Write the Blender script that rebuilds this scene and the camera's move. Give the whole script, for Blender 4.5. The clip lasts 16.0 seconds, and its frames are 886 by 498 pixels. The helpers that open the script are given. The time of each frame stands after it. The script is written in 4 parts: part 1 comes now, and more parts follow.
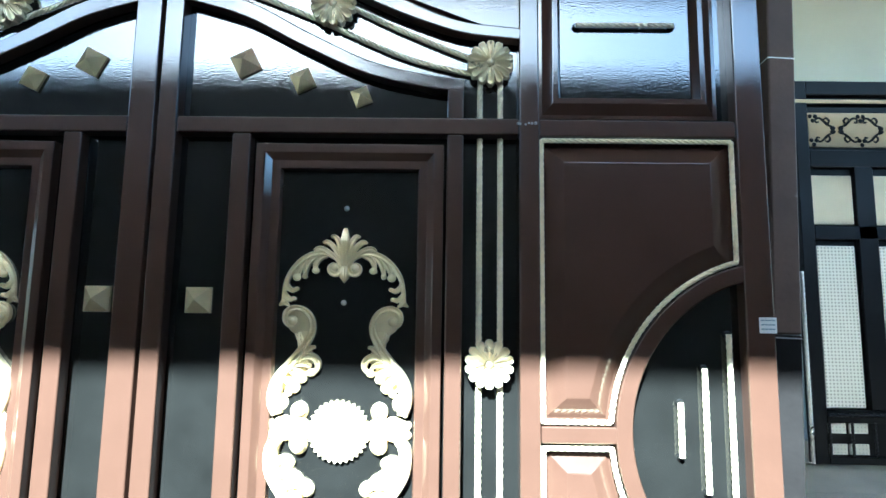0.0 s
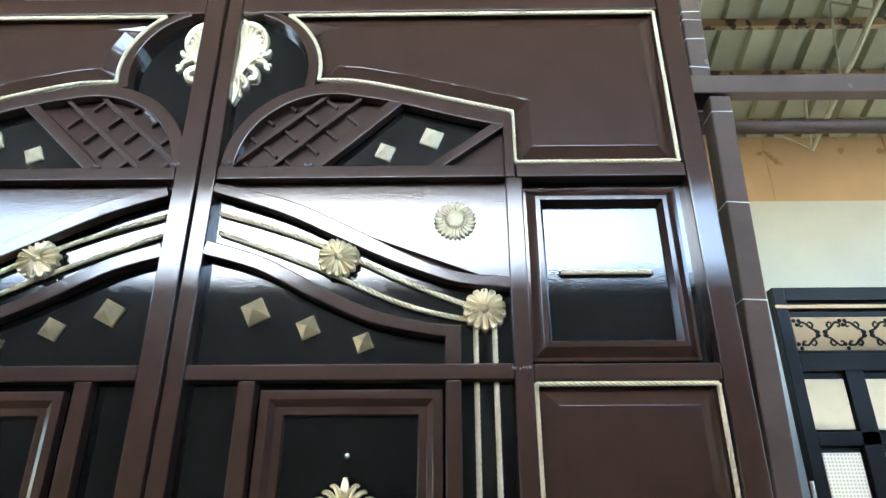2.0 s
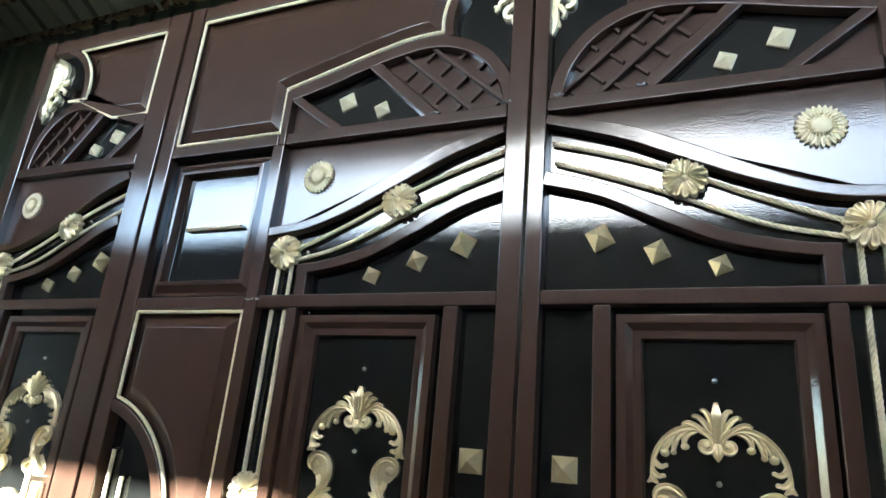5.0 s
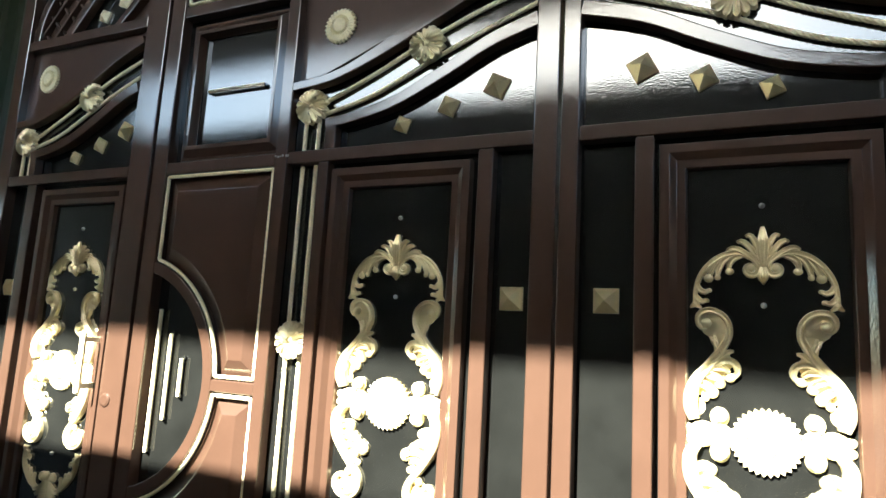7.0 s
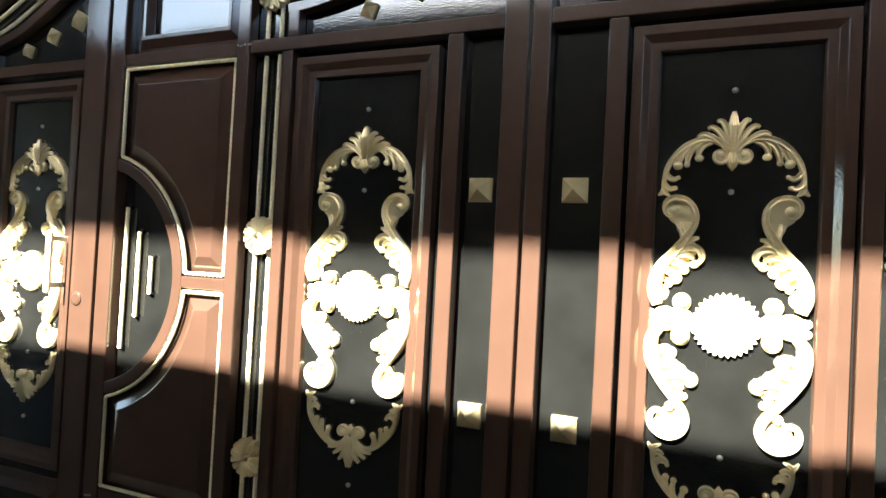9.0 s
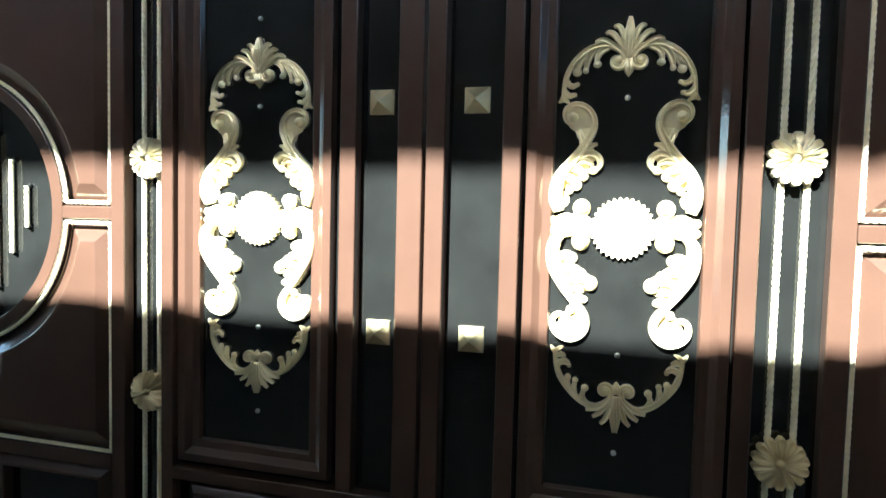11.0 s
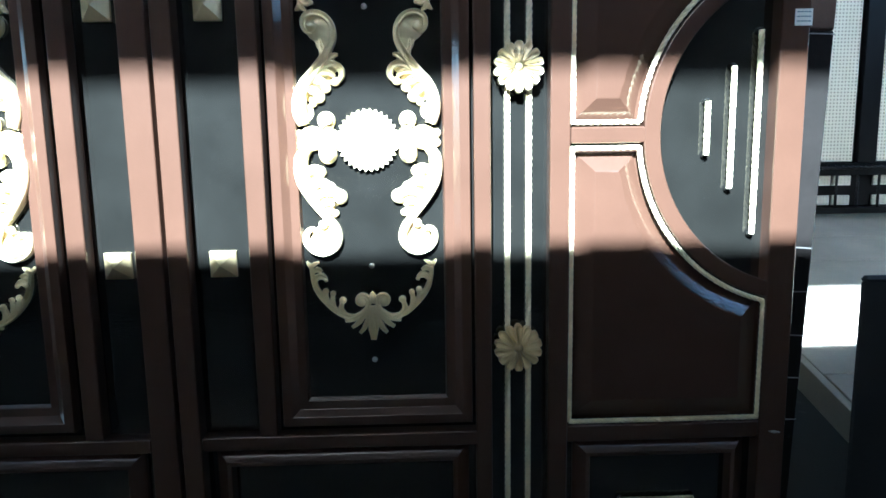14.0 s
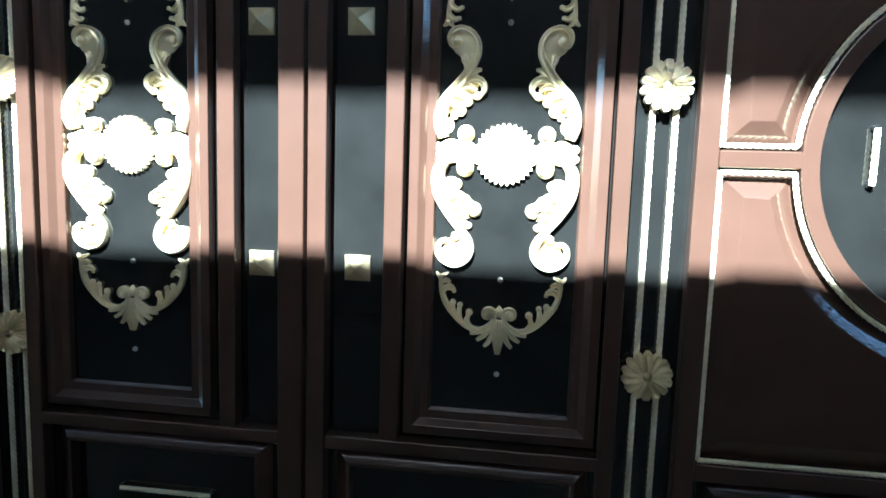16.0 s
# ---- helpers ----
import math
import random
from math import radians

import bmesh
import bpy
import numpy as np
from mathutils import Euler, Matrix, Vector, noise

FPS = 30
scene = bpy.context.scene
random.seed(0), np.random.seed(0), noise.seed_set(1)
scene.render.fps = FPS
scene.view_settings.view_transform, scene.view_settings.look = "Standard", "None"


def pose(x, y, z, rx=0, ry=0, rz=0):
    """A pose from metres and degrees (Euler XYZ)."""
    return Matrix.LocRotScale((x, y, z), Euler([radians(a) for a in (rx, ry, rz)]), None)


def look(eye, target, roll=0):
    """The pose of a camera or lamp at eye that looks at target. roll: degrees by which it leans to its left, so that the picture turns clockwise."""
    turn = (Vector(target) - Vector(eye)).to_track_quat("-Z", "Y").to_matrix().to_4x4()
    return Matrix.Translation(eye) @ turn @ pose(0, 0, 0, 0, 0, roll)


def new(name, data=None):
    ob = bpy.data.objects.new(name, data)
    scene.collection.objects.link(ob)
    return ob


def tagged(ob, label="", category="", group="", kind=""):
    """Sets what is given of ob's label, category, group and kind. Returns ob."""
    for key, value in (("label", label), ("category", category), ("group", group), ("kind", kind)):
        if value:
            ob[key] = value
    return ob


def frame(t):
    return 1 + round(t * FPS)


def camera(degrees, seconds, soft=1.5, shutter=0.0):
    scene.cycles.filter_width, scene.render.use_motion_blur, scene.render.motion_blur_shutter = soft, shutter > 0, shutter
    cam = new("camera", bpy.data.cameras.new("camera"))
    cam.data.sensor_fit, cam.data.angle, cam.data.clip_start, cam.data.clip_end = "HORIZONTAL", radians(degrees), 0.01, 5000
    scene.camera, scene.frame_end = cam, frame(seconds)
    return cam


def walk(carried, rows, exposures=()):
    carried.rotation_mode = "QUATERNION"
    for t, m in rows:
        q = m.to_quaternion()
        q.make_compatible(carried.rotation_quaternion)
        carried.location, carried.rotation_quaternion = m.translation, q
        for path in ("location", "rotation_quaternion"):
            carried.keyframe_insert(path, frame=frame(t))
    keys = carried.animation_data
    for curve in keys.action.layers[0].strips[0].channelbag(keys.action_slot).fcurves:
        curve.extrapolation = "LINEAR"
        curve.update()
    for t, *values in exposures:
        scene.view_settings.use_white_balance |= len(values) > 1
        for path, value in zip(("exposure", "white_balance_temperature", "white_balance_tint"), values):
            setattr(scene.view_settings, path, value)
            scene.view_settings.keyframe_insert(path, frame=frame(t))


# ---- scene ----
cam = camera(69.9, 16.0)
PATH = [
    (0, (0.017, 0.134, 1.523), (-0.013, 2.115, 1.794), 0.8),
    (0.5, (0.023, 0.108, 1.595), (0.043, 2.072, 1.974), 1.2),
    (1, (0.027, 0.076, 1.638), (0.041, 2.004, 2.17), 0.2),
    (1.5, (0.03, 0.038, 1.669), (0.07, 1.902, 2.392), -0.3),
    (2, (0.011, 0.016, 1.686), (-0.007, 1.85, 2.484), -0.2),
    (2.5, (-0.029, 0.002, 1.683), (-0.171, 1.789, 2.571), 1.5),
    (3, (-0.101, -0.001, 1.673), (-0.49, 1.773, 2.511), 3.3),
    (3.5, (-0.133, 0.026, 1.656), (-0.635, 1.818, 2.388), 3.8),
    (4, (-0.18, 0.0, 1.655), (-0.8, 1.774, 2.34), 4.5),
    (4.2, (-0.205, 0.0, 1.656), (-0.892, 1.753, 2.331), 5.3),
    (6.5, (-0.33, 0.028, 1.48), (-1.125, 1.819, 1.879), 3.7),
    (7, (-0.344, 0.047, 1.47), (-1.166, 1.846, 1.763), 3.2),
    (7.5, (-0.354, 0.048, 1.467), (-1.28, 1.813, 1.628), 2.3),
    (8, (-0.359, 0.051, 1.442), (-1.333, 1.794, 1.54), 2.4),
    (8.5, (-0.325, 0.087, 1.417), (-1.176, 1.895, 1.511), 2.4),
    (9, (-0.309, 0.097, 1.395), (-1.085, 1.94, 1.438), 3.0),
    (11.3, (-0.266, 0.144, 1.296), (-0.758, 2.079, 1.183), 0.8),
    (11.5, (-0.249, 0.148, 1.291), (-0.715, 2.09, 1.183), 0.5),
    (12, (-0.23, 0.154, 1.283), (-0.573, 2.119, 1.141), 0.9),
    (12.5, (-0.214, 0.16, 1.258), (-0.486, 2.124, 0.997), -0.0),
    (13, (-0.191, 0.162, 1.247), (-0.347, 2.139, 0.988), -0.4),
    (13.5, (-0.156, 0.162, 1.236), (-0.21, 2.144, 0.97), -0.6),
    (14, (-0.126, 0.159, 1.228), (-0.071, 2.139, 0.947), -0.9),
    (14.5, (-0.128, 0.159, 1.189), (-0.089, 2.135, 0.88), -1.4),
    (15, (-0.145, 0.155, 1.182), (-0.17, 2.132, 0.88), -0.6),
    (15.5, (-0.169, 0.156, 1.202), (-0.276, 2.132, 0.912), 0.3),
    (16, (-0.208, 0.158, 1.219), (-0.463, 2.129, 0.991), 1.8),
]
walk(cam, [(t, look(eye, target, roll)) for t, eye, target, roll in PATH],
     [(0.0, 3.80, 5050, -8), (0.5, 3.80, 5250, -4), (1.0, 4.20, 5450, -1), (1.5, 4.34, 5650, 0), (2.5, 4.49, 5850, 2), (4.2, 4.44, 5950, 1), (6.5, 3.59, 6350, -3), (8.0, 3.44, 6850, 0), (9.0, 3.65, 6700, 2), (11.5, 3.75, 5450, -5), (12.5, 3.65, 5200, -5), (16.0, 3.65, 5000, -5)])

# ---- world, sun, exposure ----
SUN_AZ, SUN_SLOPE = 12.0, 0.80          # degrees to the left of the gate's normal; rise per metre away from the gate
to_sun = Vector((-math.sin(radians(SUN_AZ)), -math.cos(radians(SUN_AZ)), SUN_SLOPE * math.cos(radians(SUN_AZ)))).normalized()
sky = bpy.data.worlds.new("sky")
sky.use_nodes = True
scene.world = sky
sky_tex = sky.node_tree.nodes.new("ShaderNodeTexSky")
sky_tex.sky_type, sky_tex.sun_disc = "NISHITA", False
sky_tex.sun_elevation = math.asin(to_sun.z)
sky_tex.sun_rotation = math.atan2(to_sun.x, to_sun.y)
sky_tex.dust_density, sky_tex.air_density = 1.2, 1.0
background = sky.node_tree.nodes["Background"]
background.inputs["Strength"].default_value = 0.088
sky.node_tree.links.new(sky_tex.outputs[0], background.inputs["Color"])
sun_data = bpy.data.lights.new("sun", "SUN")
sun_data.energy, sun_data.angle, sun_data.color = 5.0, radians(0.6), (1.0, 0.98, 0.95)
sun = new("sun", sun_data)
sun.matrix_world = look(to_sun * 20, (0, 0, 0))


# ---- materials ----
def material(name, base, rough=0.5, metal=0.0, spread=0.12, grain=8.0, fine=120.0, bump=0.0, bump_scale=200.0, specular=0.5, coat=0.0, coat_ior=1.5, wear=None, wear_amount=0.0, rough_spread=0.08):
    """A painted, metal or mineral surface with two scales of variation, fine relief and optional worn spots."""
    m = bpy.data.materials.new(name)
    m.use_nodes = True
    nodes, links = m.node_tree.nodes, m.node_tree.links
    shader = nodes["Principled BSDF"]
    coords = nodes.new("ShaderNodeTexCoord")

    def cloud(scale, detail=4.0):
        n = nodes.new("ShaderNodeTexNoise")
        n.inputs["Scale"].default_value, n.inputs["Detail"].default_value = scale, detail
        links.new(coords.outputs["Object"], n.inputs["Vector"])
        return n.outputs["Fac"]

    def ramp(fac, lo, hi, a, b):
        n = nodes.new("ShaderNodeMapRange")
        n.inputs["From Min"].default_value, n.inputs["From Max"].default_value = lo, hi
        n.inputs["To Min"].default_value, n.inputs["To Max"].default_value = a, b
        links.new(fac, n.inputs["Value"])
        return n.outputs["Result"]

    def mix(fac, a, b, blend="MIX"):
        n = nodes.new("ShaderNodeMix")
        n.data_type, n.blend_type = "RGBA", blend
        for socket, value in ((n.inputs[0], fac), (n.inputs[6], a), (n.inputs[7], b)):
            if hasattr(value, "is_linked"):
                links.new(value, socket)
            elif isinstance(value, tuple):
                socket.default_value = (*value, 1)
            else:
                socket.default_value = value
        return n.outputs[2]

    big, small = cloud(grain), cloud(fine)
    dark = tuple(c * (1 - spread) for c in base)
    light = tuple(min(1, c * (1 + spread)) for c in base)
    colour = mix(ramp(big, 0.3, 0.7, 0, 1), dark, light)
    colour = mix(ramp(small, 0.3, 0.75, 0.0, 0.35), colour, dark)
    if wear:
        spots = cloud(grain * 2.7, 8.0)
        colour = mix(ramp(spots, 0.62 - wear_amount, 0.66 - wear_amount, 0, 1), colour, wear)
    links.new(colour, shader.inputs["Base Color"])
    links.new(ramp(big, 0.3, 0.7, rough - rough_spread * 0.5, rough + rough_spread), shader.inputs["Roughness"])
    shader.inputs["Metallic"].default_value = metal
    shader.inputs["Specular IOR Level"].default_value = specular
    shader.inputs["Coat Weight"].default_value, shader.inputs["Coat IOR"].default_value = coat, coat_ior
    shader.inputs["Coat Roughness"].default_value = 0.02
    if bump:
        b = nodes.new("ShaderNodeBump")
        b.inputs["Strength"].default_value, b.inputs["Distance"].default_value = bump, 0.002
        links.new(cloud(bump_scale, 1.0), b.inputs["Height"])
        links.new(b.outputs["Normal"], shader.inputs["Normal"])
        if coat:
            links.new(b.outputs["Normal"], shader.inputs["Coat Normal"])
    return m


BROWN = material("brown_gloss_paint", (0.066, 0.034, 0.0225), 0.36, bump=0.09, bump_scale=200, specular=0.13, coat=0.9, coat_ior=1.8, spread=0.08, rough_spread=0.015)
SATIN = material("brown_satin_paint", (0.066, 0.034, 0.0225), 0.45, bump=0.1, bump_scale=220, specular=0.3, spread=0.1)
BLACK = material("black_gloss_paint", (0.0105, 0.0104, 0.0094), 0.34, bump=0.075, bump_scale=200, specular=0.05, coat=1.0, coat_ior=2.0, spread=0.25, rough_spread=0.008)
GOLD = material("gold_paint", (0.96, 0.81, 0.51), 0.29, metal=0.55, bump=0.08, bump_scale=300, spread=0.06, grain=30, rough_spread=0.02)
ROPE = material("cream_gold_paint", (0.90, 0.79, 0.52), 0.32, metal=0.0, spread=0.10, grain=40)
PALE_GOLD = material("pale_gold_paint", (0.95, 0.83, 0.57), 0.28, metal=0.5, bump=0.08, bump_scale=300, spread=0.06, grain=30, rough_spread=0.02)
BRASS = material("dull_brass_paint", (0.92, 0.75, 0.43), 0.30, metal=0.55, spread=0.08, grain=25, rough_spread=0.03)
SILVER = material("nail_head_metal", (0.65, 0.63, 0.58), 0.3, metal=0.8)
WELD = material("bare_weld_metal", (0.30, 0.29, 0.29), 0.5, metal=0.7, bump=0.6, bump_scale=140)
POST = material("worn_brown_primer", (0.115, 0.076, 0.057), 0.65, spread=0.25, grain=6, bump=0.3, bump_scale=60, wear=(0.19, 0.155, 0.135), wear_amount=-0.06)
# darker brown lower post tube, taken to near-black in place of shade on it
SHADED_TUBE = material("shaded_tube_paint", (0.0075, 0.006, 0.0055), 0.6, spread=0.3, grain=7, bump=0.3, bump_scale=60, specular=0.2, wear=(0.02, 0.017, 0.015), wear_amount=-0.06)
WHITE = material("off_white_plaster", (0.50, 0.53, 0.51), 0.8, spread=0.06, grain=2)
BOARD = material("tan_board", (0.46, 0.33, 0.19), 0.8, spread=0.15, grain=1.5, wear=(0.30, 0.19, 0.09), wear_amount=-0.02)
ROOF = material("galvanised_roof_sheet", (0.54, 0.54, 0.38), 0.6, metal=0.0, spread=0.12, grain=2)
PURLIN = material("rust_mottled_steel", (0.42, 0.30, 0.17), 0.7, spread=0.25, grain=3, wear=(0.07, 0.035, 0.02), wear_amount=0.10)
CREAM = material("tan_panel", (0.62, 0.47, 0.27), 0.5, spread=0.06)
PANE = material("plain_cream_panel", (0.76, 0.66, 0.46), 0.5, spread=0.05)
BLACK_FRAME = material("black_satin_paint", (0.006, 0.006, 0.007), 0.35, specular=0.25)
CONCRETE = material("grey_concrete", (0.055, 0.052, 0.047), 0.85, spread=0.2, grain=1.5, bump=0.4, bump_scale=90, wear=(0.085, 0.08, 0.074), wear_amount=-0.03)
DECK = material("dusty_boards", (0.60, 0.54, 0.44), 0.8, spread=0.2, grain=3, bump=0.3, bump_scale=60)
GREEN = material("dark_green_sheet", (0.009, 0.020, 0.016), 0.5, spread=0.2)
MESH_DOT = material("dull_ochre_mesh", (0.10, 0.075, 0.035), 0.6)
DARK = material("dark_steel", (0.02, 0.02, 0.02), 0.5, spread=0.3)
DOTTED = material("cream_dotted_panel", (0.66, 0.60, 0.48), 0.45, spread=0.05)
nodes, links = DOTTED.node_tree.nodes, DOTTED.node_tree.links
spots = nodes.new("ShaderNodeTexVoronoi")
spots.inputs["Scale"].default_value, spots.inputs["Randomness"].default_value = 55.0, 0.0
size = nodes.new("ShaderNodeMapRange")
size.inputs["From Min"].default_value, size.inputs["From Max"].default_value = 0.22, 0.32
tint = nodes.new("ShaderNodeMix")
tint.data_type = "RGBA"
tint.inputs[6].default_value, tint.inputs[7].default_value = (0.46, 0.42, 0.35, 1), (0.80, 0.77, 0.68, 1)
spot_coords = nodes.new("ShaderNodeTexCoord")
links.new(spot_coords.outputs["Object"], spots.inputs["Vector"])
links.new(spots.outputs["Distance"], size.inputs["Value"])
links.new(size.outputs["Result"], tint.inputs[0])
links.new(tint.outputs[2], nodes["Principled BSDF"].inputs["Base Color"])
PAPER = material("white_sticker", (0.84, 0.86, 0.85), 0.6, spread=0.03)
INK = material("blue_grey_print", (0.20, 0.32, 0.38), 0.6)
CANOPY = material("dark_canopy_sheet", (0.045, 0.042, 0.038), 0.7, spread=0.2, grain=1.5)
SOUTH = material("grey_painted_sheet", (0.022, 0.020, 0.018), 0.7, spread=0.25, grain=1.5)

# ---- mesh helpers; gate space: u along the gate, v up, w towards the viewer ----
GX, GY = -0.775, 1.80
FLIP, SHIFT = 1, 0.0


def empty(name, u=0.0, label="", category="", **tags):
    ob = new(name)
    ob.empty_display_size = 0.1
    ob.matrix_world = Matrix.Translation((GX + u, GY, 0))
    return tagged(ob, label, category, **tags)


def round_chamfers(data):
    """Wide faces stay flat; narrow chamfers between them shade as round edges."""
    around = [[] for _ in data.vertices]
    breadth = []
    for p in data.polygons:
        ring = [data.vertices[k].co for k in p.vertices]
        breadth.append(p.area / max(1e-6, max((a - b).length for a, b in zip(ring, ring[1:] + ring[:1]))))
        for k in p.vertices:
            around[k].append(p)
    normals = [None] * len(data.loops)
    data.shade_smooth()
    for p in data.polygons:
        for li in p.loop_indices:
            wide = [q for q in around[data.loops[li].vertex_index] if breadth[q.index] > 0.0075]
            if breadth[p.index] > 0.0075 or not wide:
                normals[li] = tuple(p.normal)
            else:
                normals[li] = tuple(max(wide, key=lambda q: q.normal.dot(p.normal)).normal)
    data.normals_split_custom_set(normals)


def mesh_object(name, bm, mat, smooth=False, rounded=False):
    bmesh.ops.recalc_face_normals(bm, faces=bm.faces)
    data = bpy.data.meshes.new(name)
    bm.to_mesh(data)
    bm.free()
    data.materials.append(mat)
    if smooth:
        data.shade_smooth()
    elif rounded:
        round_chamfers(data)
    return new(name, data)


def part(name, bm, mat, parent, label="", smooth=False, rounded=False):
    """One mesh under a thing, from gate space, mirrored and shifted as the leaf asks."""
    for v in bm.verts:
        v.co.x = FLIP * v.co.x + SHIFT - (parent.matrix_world.translation.x - GX if parent.parent is None else 0)
    ob = mesh_object(name, bm, mat, smooth, rounded)
    ob.parent = parent
    return tagged(ob, label)


def block(bm, u0, u1, v0, v1, w0, w1, edge=0.002):
    geo = bmesh.ops.create_cube(bm, size=1.0, matrix=Matrix.Translation(((u0 + u1) / 2, -(w0 + w1) / 2, (v0 + v1) / 2)) @ Matrix.Diagonal((abs(u1 - u0), abs(w1 - w0), abs(v1 - v0), 1)))
    if edge:
        edges = list({e for v in geo["verts"] for e in v.link_edges})
        bmesh.ops.bevel(bm, geom=edges, offset=edge, segments=1, affect="EDGES")
    return bm


def bar(name, u0, u1, v0, v1, w0, w1, mat, parent, label="", edge=0.005):
    return part(name, block(bmesh.new(), u0, u1, v0, v1, w0, w1, edge), mat, parent, label, rounded=edge > 0)


def inset(points, d):
    """The closed outline moved inwards by d (outline anticlockwise); points that would cross a corner's mitre gather on it."""
    n = len(points)
    out, turns = [], []
    for i in range(n):
        a, b, c = Vector(points[i - 1]), Vector(points[i]), Vector(points[(i + 1) % n])
        e1, e2 = (b - a).normalized(), (c - b).normalized()
        n1, n2 = Vector((-e1.y, e1.x)), Vector((-e2.y, e2.x))
        m = n1 + n2
        m = m / max(0.12, m.dot(n1)) if m.length > 1e-6 else n1
        out.append((b.x + m.x * d, b.y + m.y * d))
        turns.append(math.degrees(math.atan2(e1.x * e2.y - e1.y * e2.x, e1.dot(e2))))
    corners = [i for i in range(n) if turns[i] > 30]

    def clear(q):
        best = 9.0
        for i in range(n):
            a, b = Vector(points[i]), Vector(points[(i + 1) % n])
            t = max(0, min(1, (q - a).dot(b - a) / max(1e-9, (b - a).length_squared)))
            best = min(best, (a + (b - a) * t - q).length)
        return best
    for i in range(n):
        if i not in corners and corners and clear(Vector(out[i])) < 0.96 * d:
            k = min(corners, key=lambda c: min(abs(c - i), n - abs(c - i)))
            out[i] = out[k]
    return out


def moulding(bm, outline, profile, cap=False):
    """Rings of the outline at (inset, w) steps, joined by faces; cap closes the last ring."""
    rings = []
    for d, w in profile:
        rings.append([bm.verts.new((u, -w, v)) for u, v in (inset(outline, d) if d else outline)])
    n = len(outline)
    outline = None
    for r0, r1 in zip(rings, rings[1:]):
        for i in range(n):
            bm.faces.new((r0[i], r0[(i + 1) % n], r1[(i + 1) % n], r1[i]))
    if cap:
        loop = [v for i, v in enumerate(rings[-1]) if (v.co - rings[-1][i - 1].co).length > 1e-5]
        face = bm.faces.new(loop)
        face.normal_update()
        bmesh.ops.triangulate(bm, faces=[face], ngon_method="EAR_CLIP")
    return bm


def rect(u0, u1, v0, v1):
    return [(u0, v0), (u1, v0), (u1, v1), (u0, v1)]


def spline(points, step=0.02):
    """Catmull-Rom through the points."""
    p = [Vector(q) for q in points]
    p = [2 * p[0] - p[1], *p, 2 * p[-1] - p[-2]]
    out = []
    for a, b, c, d in zip(p, p[1:], p[2:], p[3:]):
        n = max(2, int((c - b).length / step))
        for i in range(n):
            t = i / n
            out.append(0.5 * (2 * b + (c - a) * t + (2 * a - 5 * b + 4 * c - d) * t * t + (3 * b - a - 3 * c + d) * t ** 3))
    out.append(p[-2])
    return [tuple(q) for q in out]


def arc(uc, vc, ru, rv, a0, a1, n=24):
    return [(uc + ru * math.cos(radians(a0 + (a1 - a0) * i / n)), vc + rv * math.sin(radians(a0 + (a1 - a0) * i / n))) for i in range(n + 1)]


def ribbon(bm, path, width, w0, w1, edge=0.005):
    """A flat bar bent along the path in the gate's plane; width may vary along it."""
    rows, n = [], len(path)
    for i, (u, v) in enumerate(path):
        a, b = Vector(path[max(0, i - 1)]), Vector(path[min(n - 1, i + 1)])
        e = (b - a).normalized()
        s = Vector((-e.y, e.x))
        h = (width(i / (n - 1)) if callable(width) else width) / 2
        rows.append([bm.verts.new((u + s.x * q, -w, v + s.y * q)) for q, w in ((-h, w0), (-h, w1 - edge), (-h + edge, w1), (h - edge, w1), (h, w1 - edge), (h, w0))])
    for r0, r1 in zip(rows, rows[1:]):
        for k in range(5):
            bm.faces.new((r0[k], r0[k + 1], r1[k + 1], r1[k]))
    bm.faces.new(rows[0])
    bm.faces.new(rows[-1])
    return bm


def resample(path, step):
    pts = [Vector(p) for p in path]
    out, left = [pts[0]], step
    for a, b in zip(pts, pts[1:]):
        length = (b - a).length
        pos = left
        while pos < length:
            out.append(a + (b - a) * pos / length)
            pos += step
        left = pos - length
    if (out[-1] - pts[-1]).length > step * 0.2:
        out.append(pts[-1])
    return out


def rope(bm, path, w, r=0.0075, pitch=0.017, step=0.0038):
    """A twisted two-strand rod along the path, its middle at height w."""
    pts, sides = resample(path, step), 16
    rows = []
    for i, p in enumerate(pts):
        e = (pts[min(len(pts) - 1, i + 1)] - pts[max(0, i - 1)]).normalized()
        s = Vector((-e.y, e.x))
        ring = []
        for k in range(sides):
            a = 2 * math.pi * k / sides
            q = r * (0.94 + 0.16 * math.cos(4 * (a - 2 * math.pi * i * step / (4 * pitch))))
            off = q * math.cos(a)
            ring.append(bm.verts.new((p.x + s.x * off, -(w + q * math.sin(a)), p.y + s.y * off)))
        rows.append(ring)
    for r0, r1 in zip(rows, rows[1:]):
        for k in range(sides):
            bm.faces.new((r0[k], r0[(k + 1) % sides], r1[(k + 1) % sides], r1[k]))
    bm.faces.new(rows[0])
    bm.faces.new(rows[-1])
    return bm


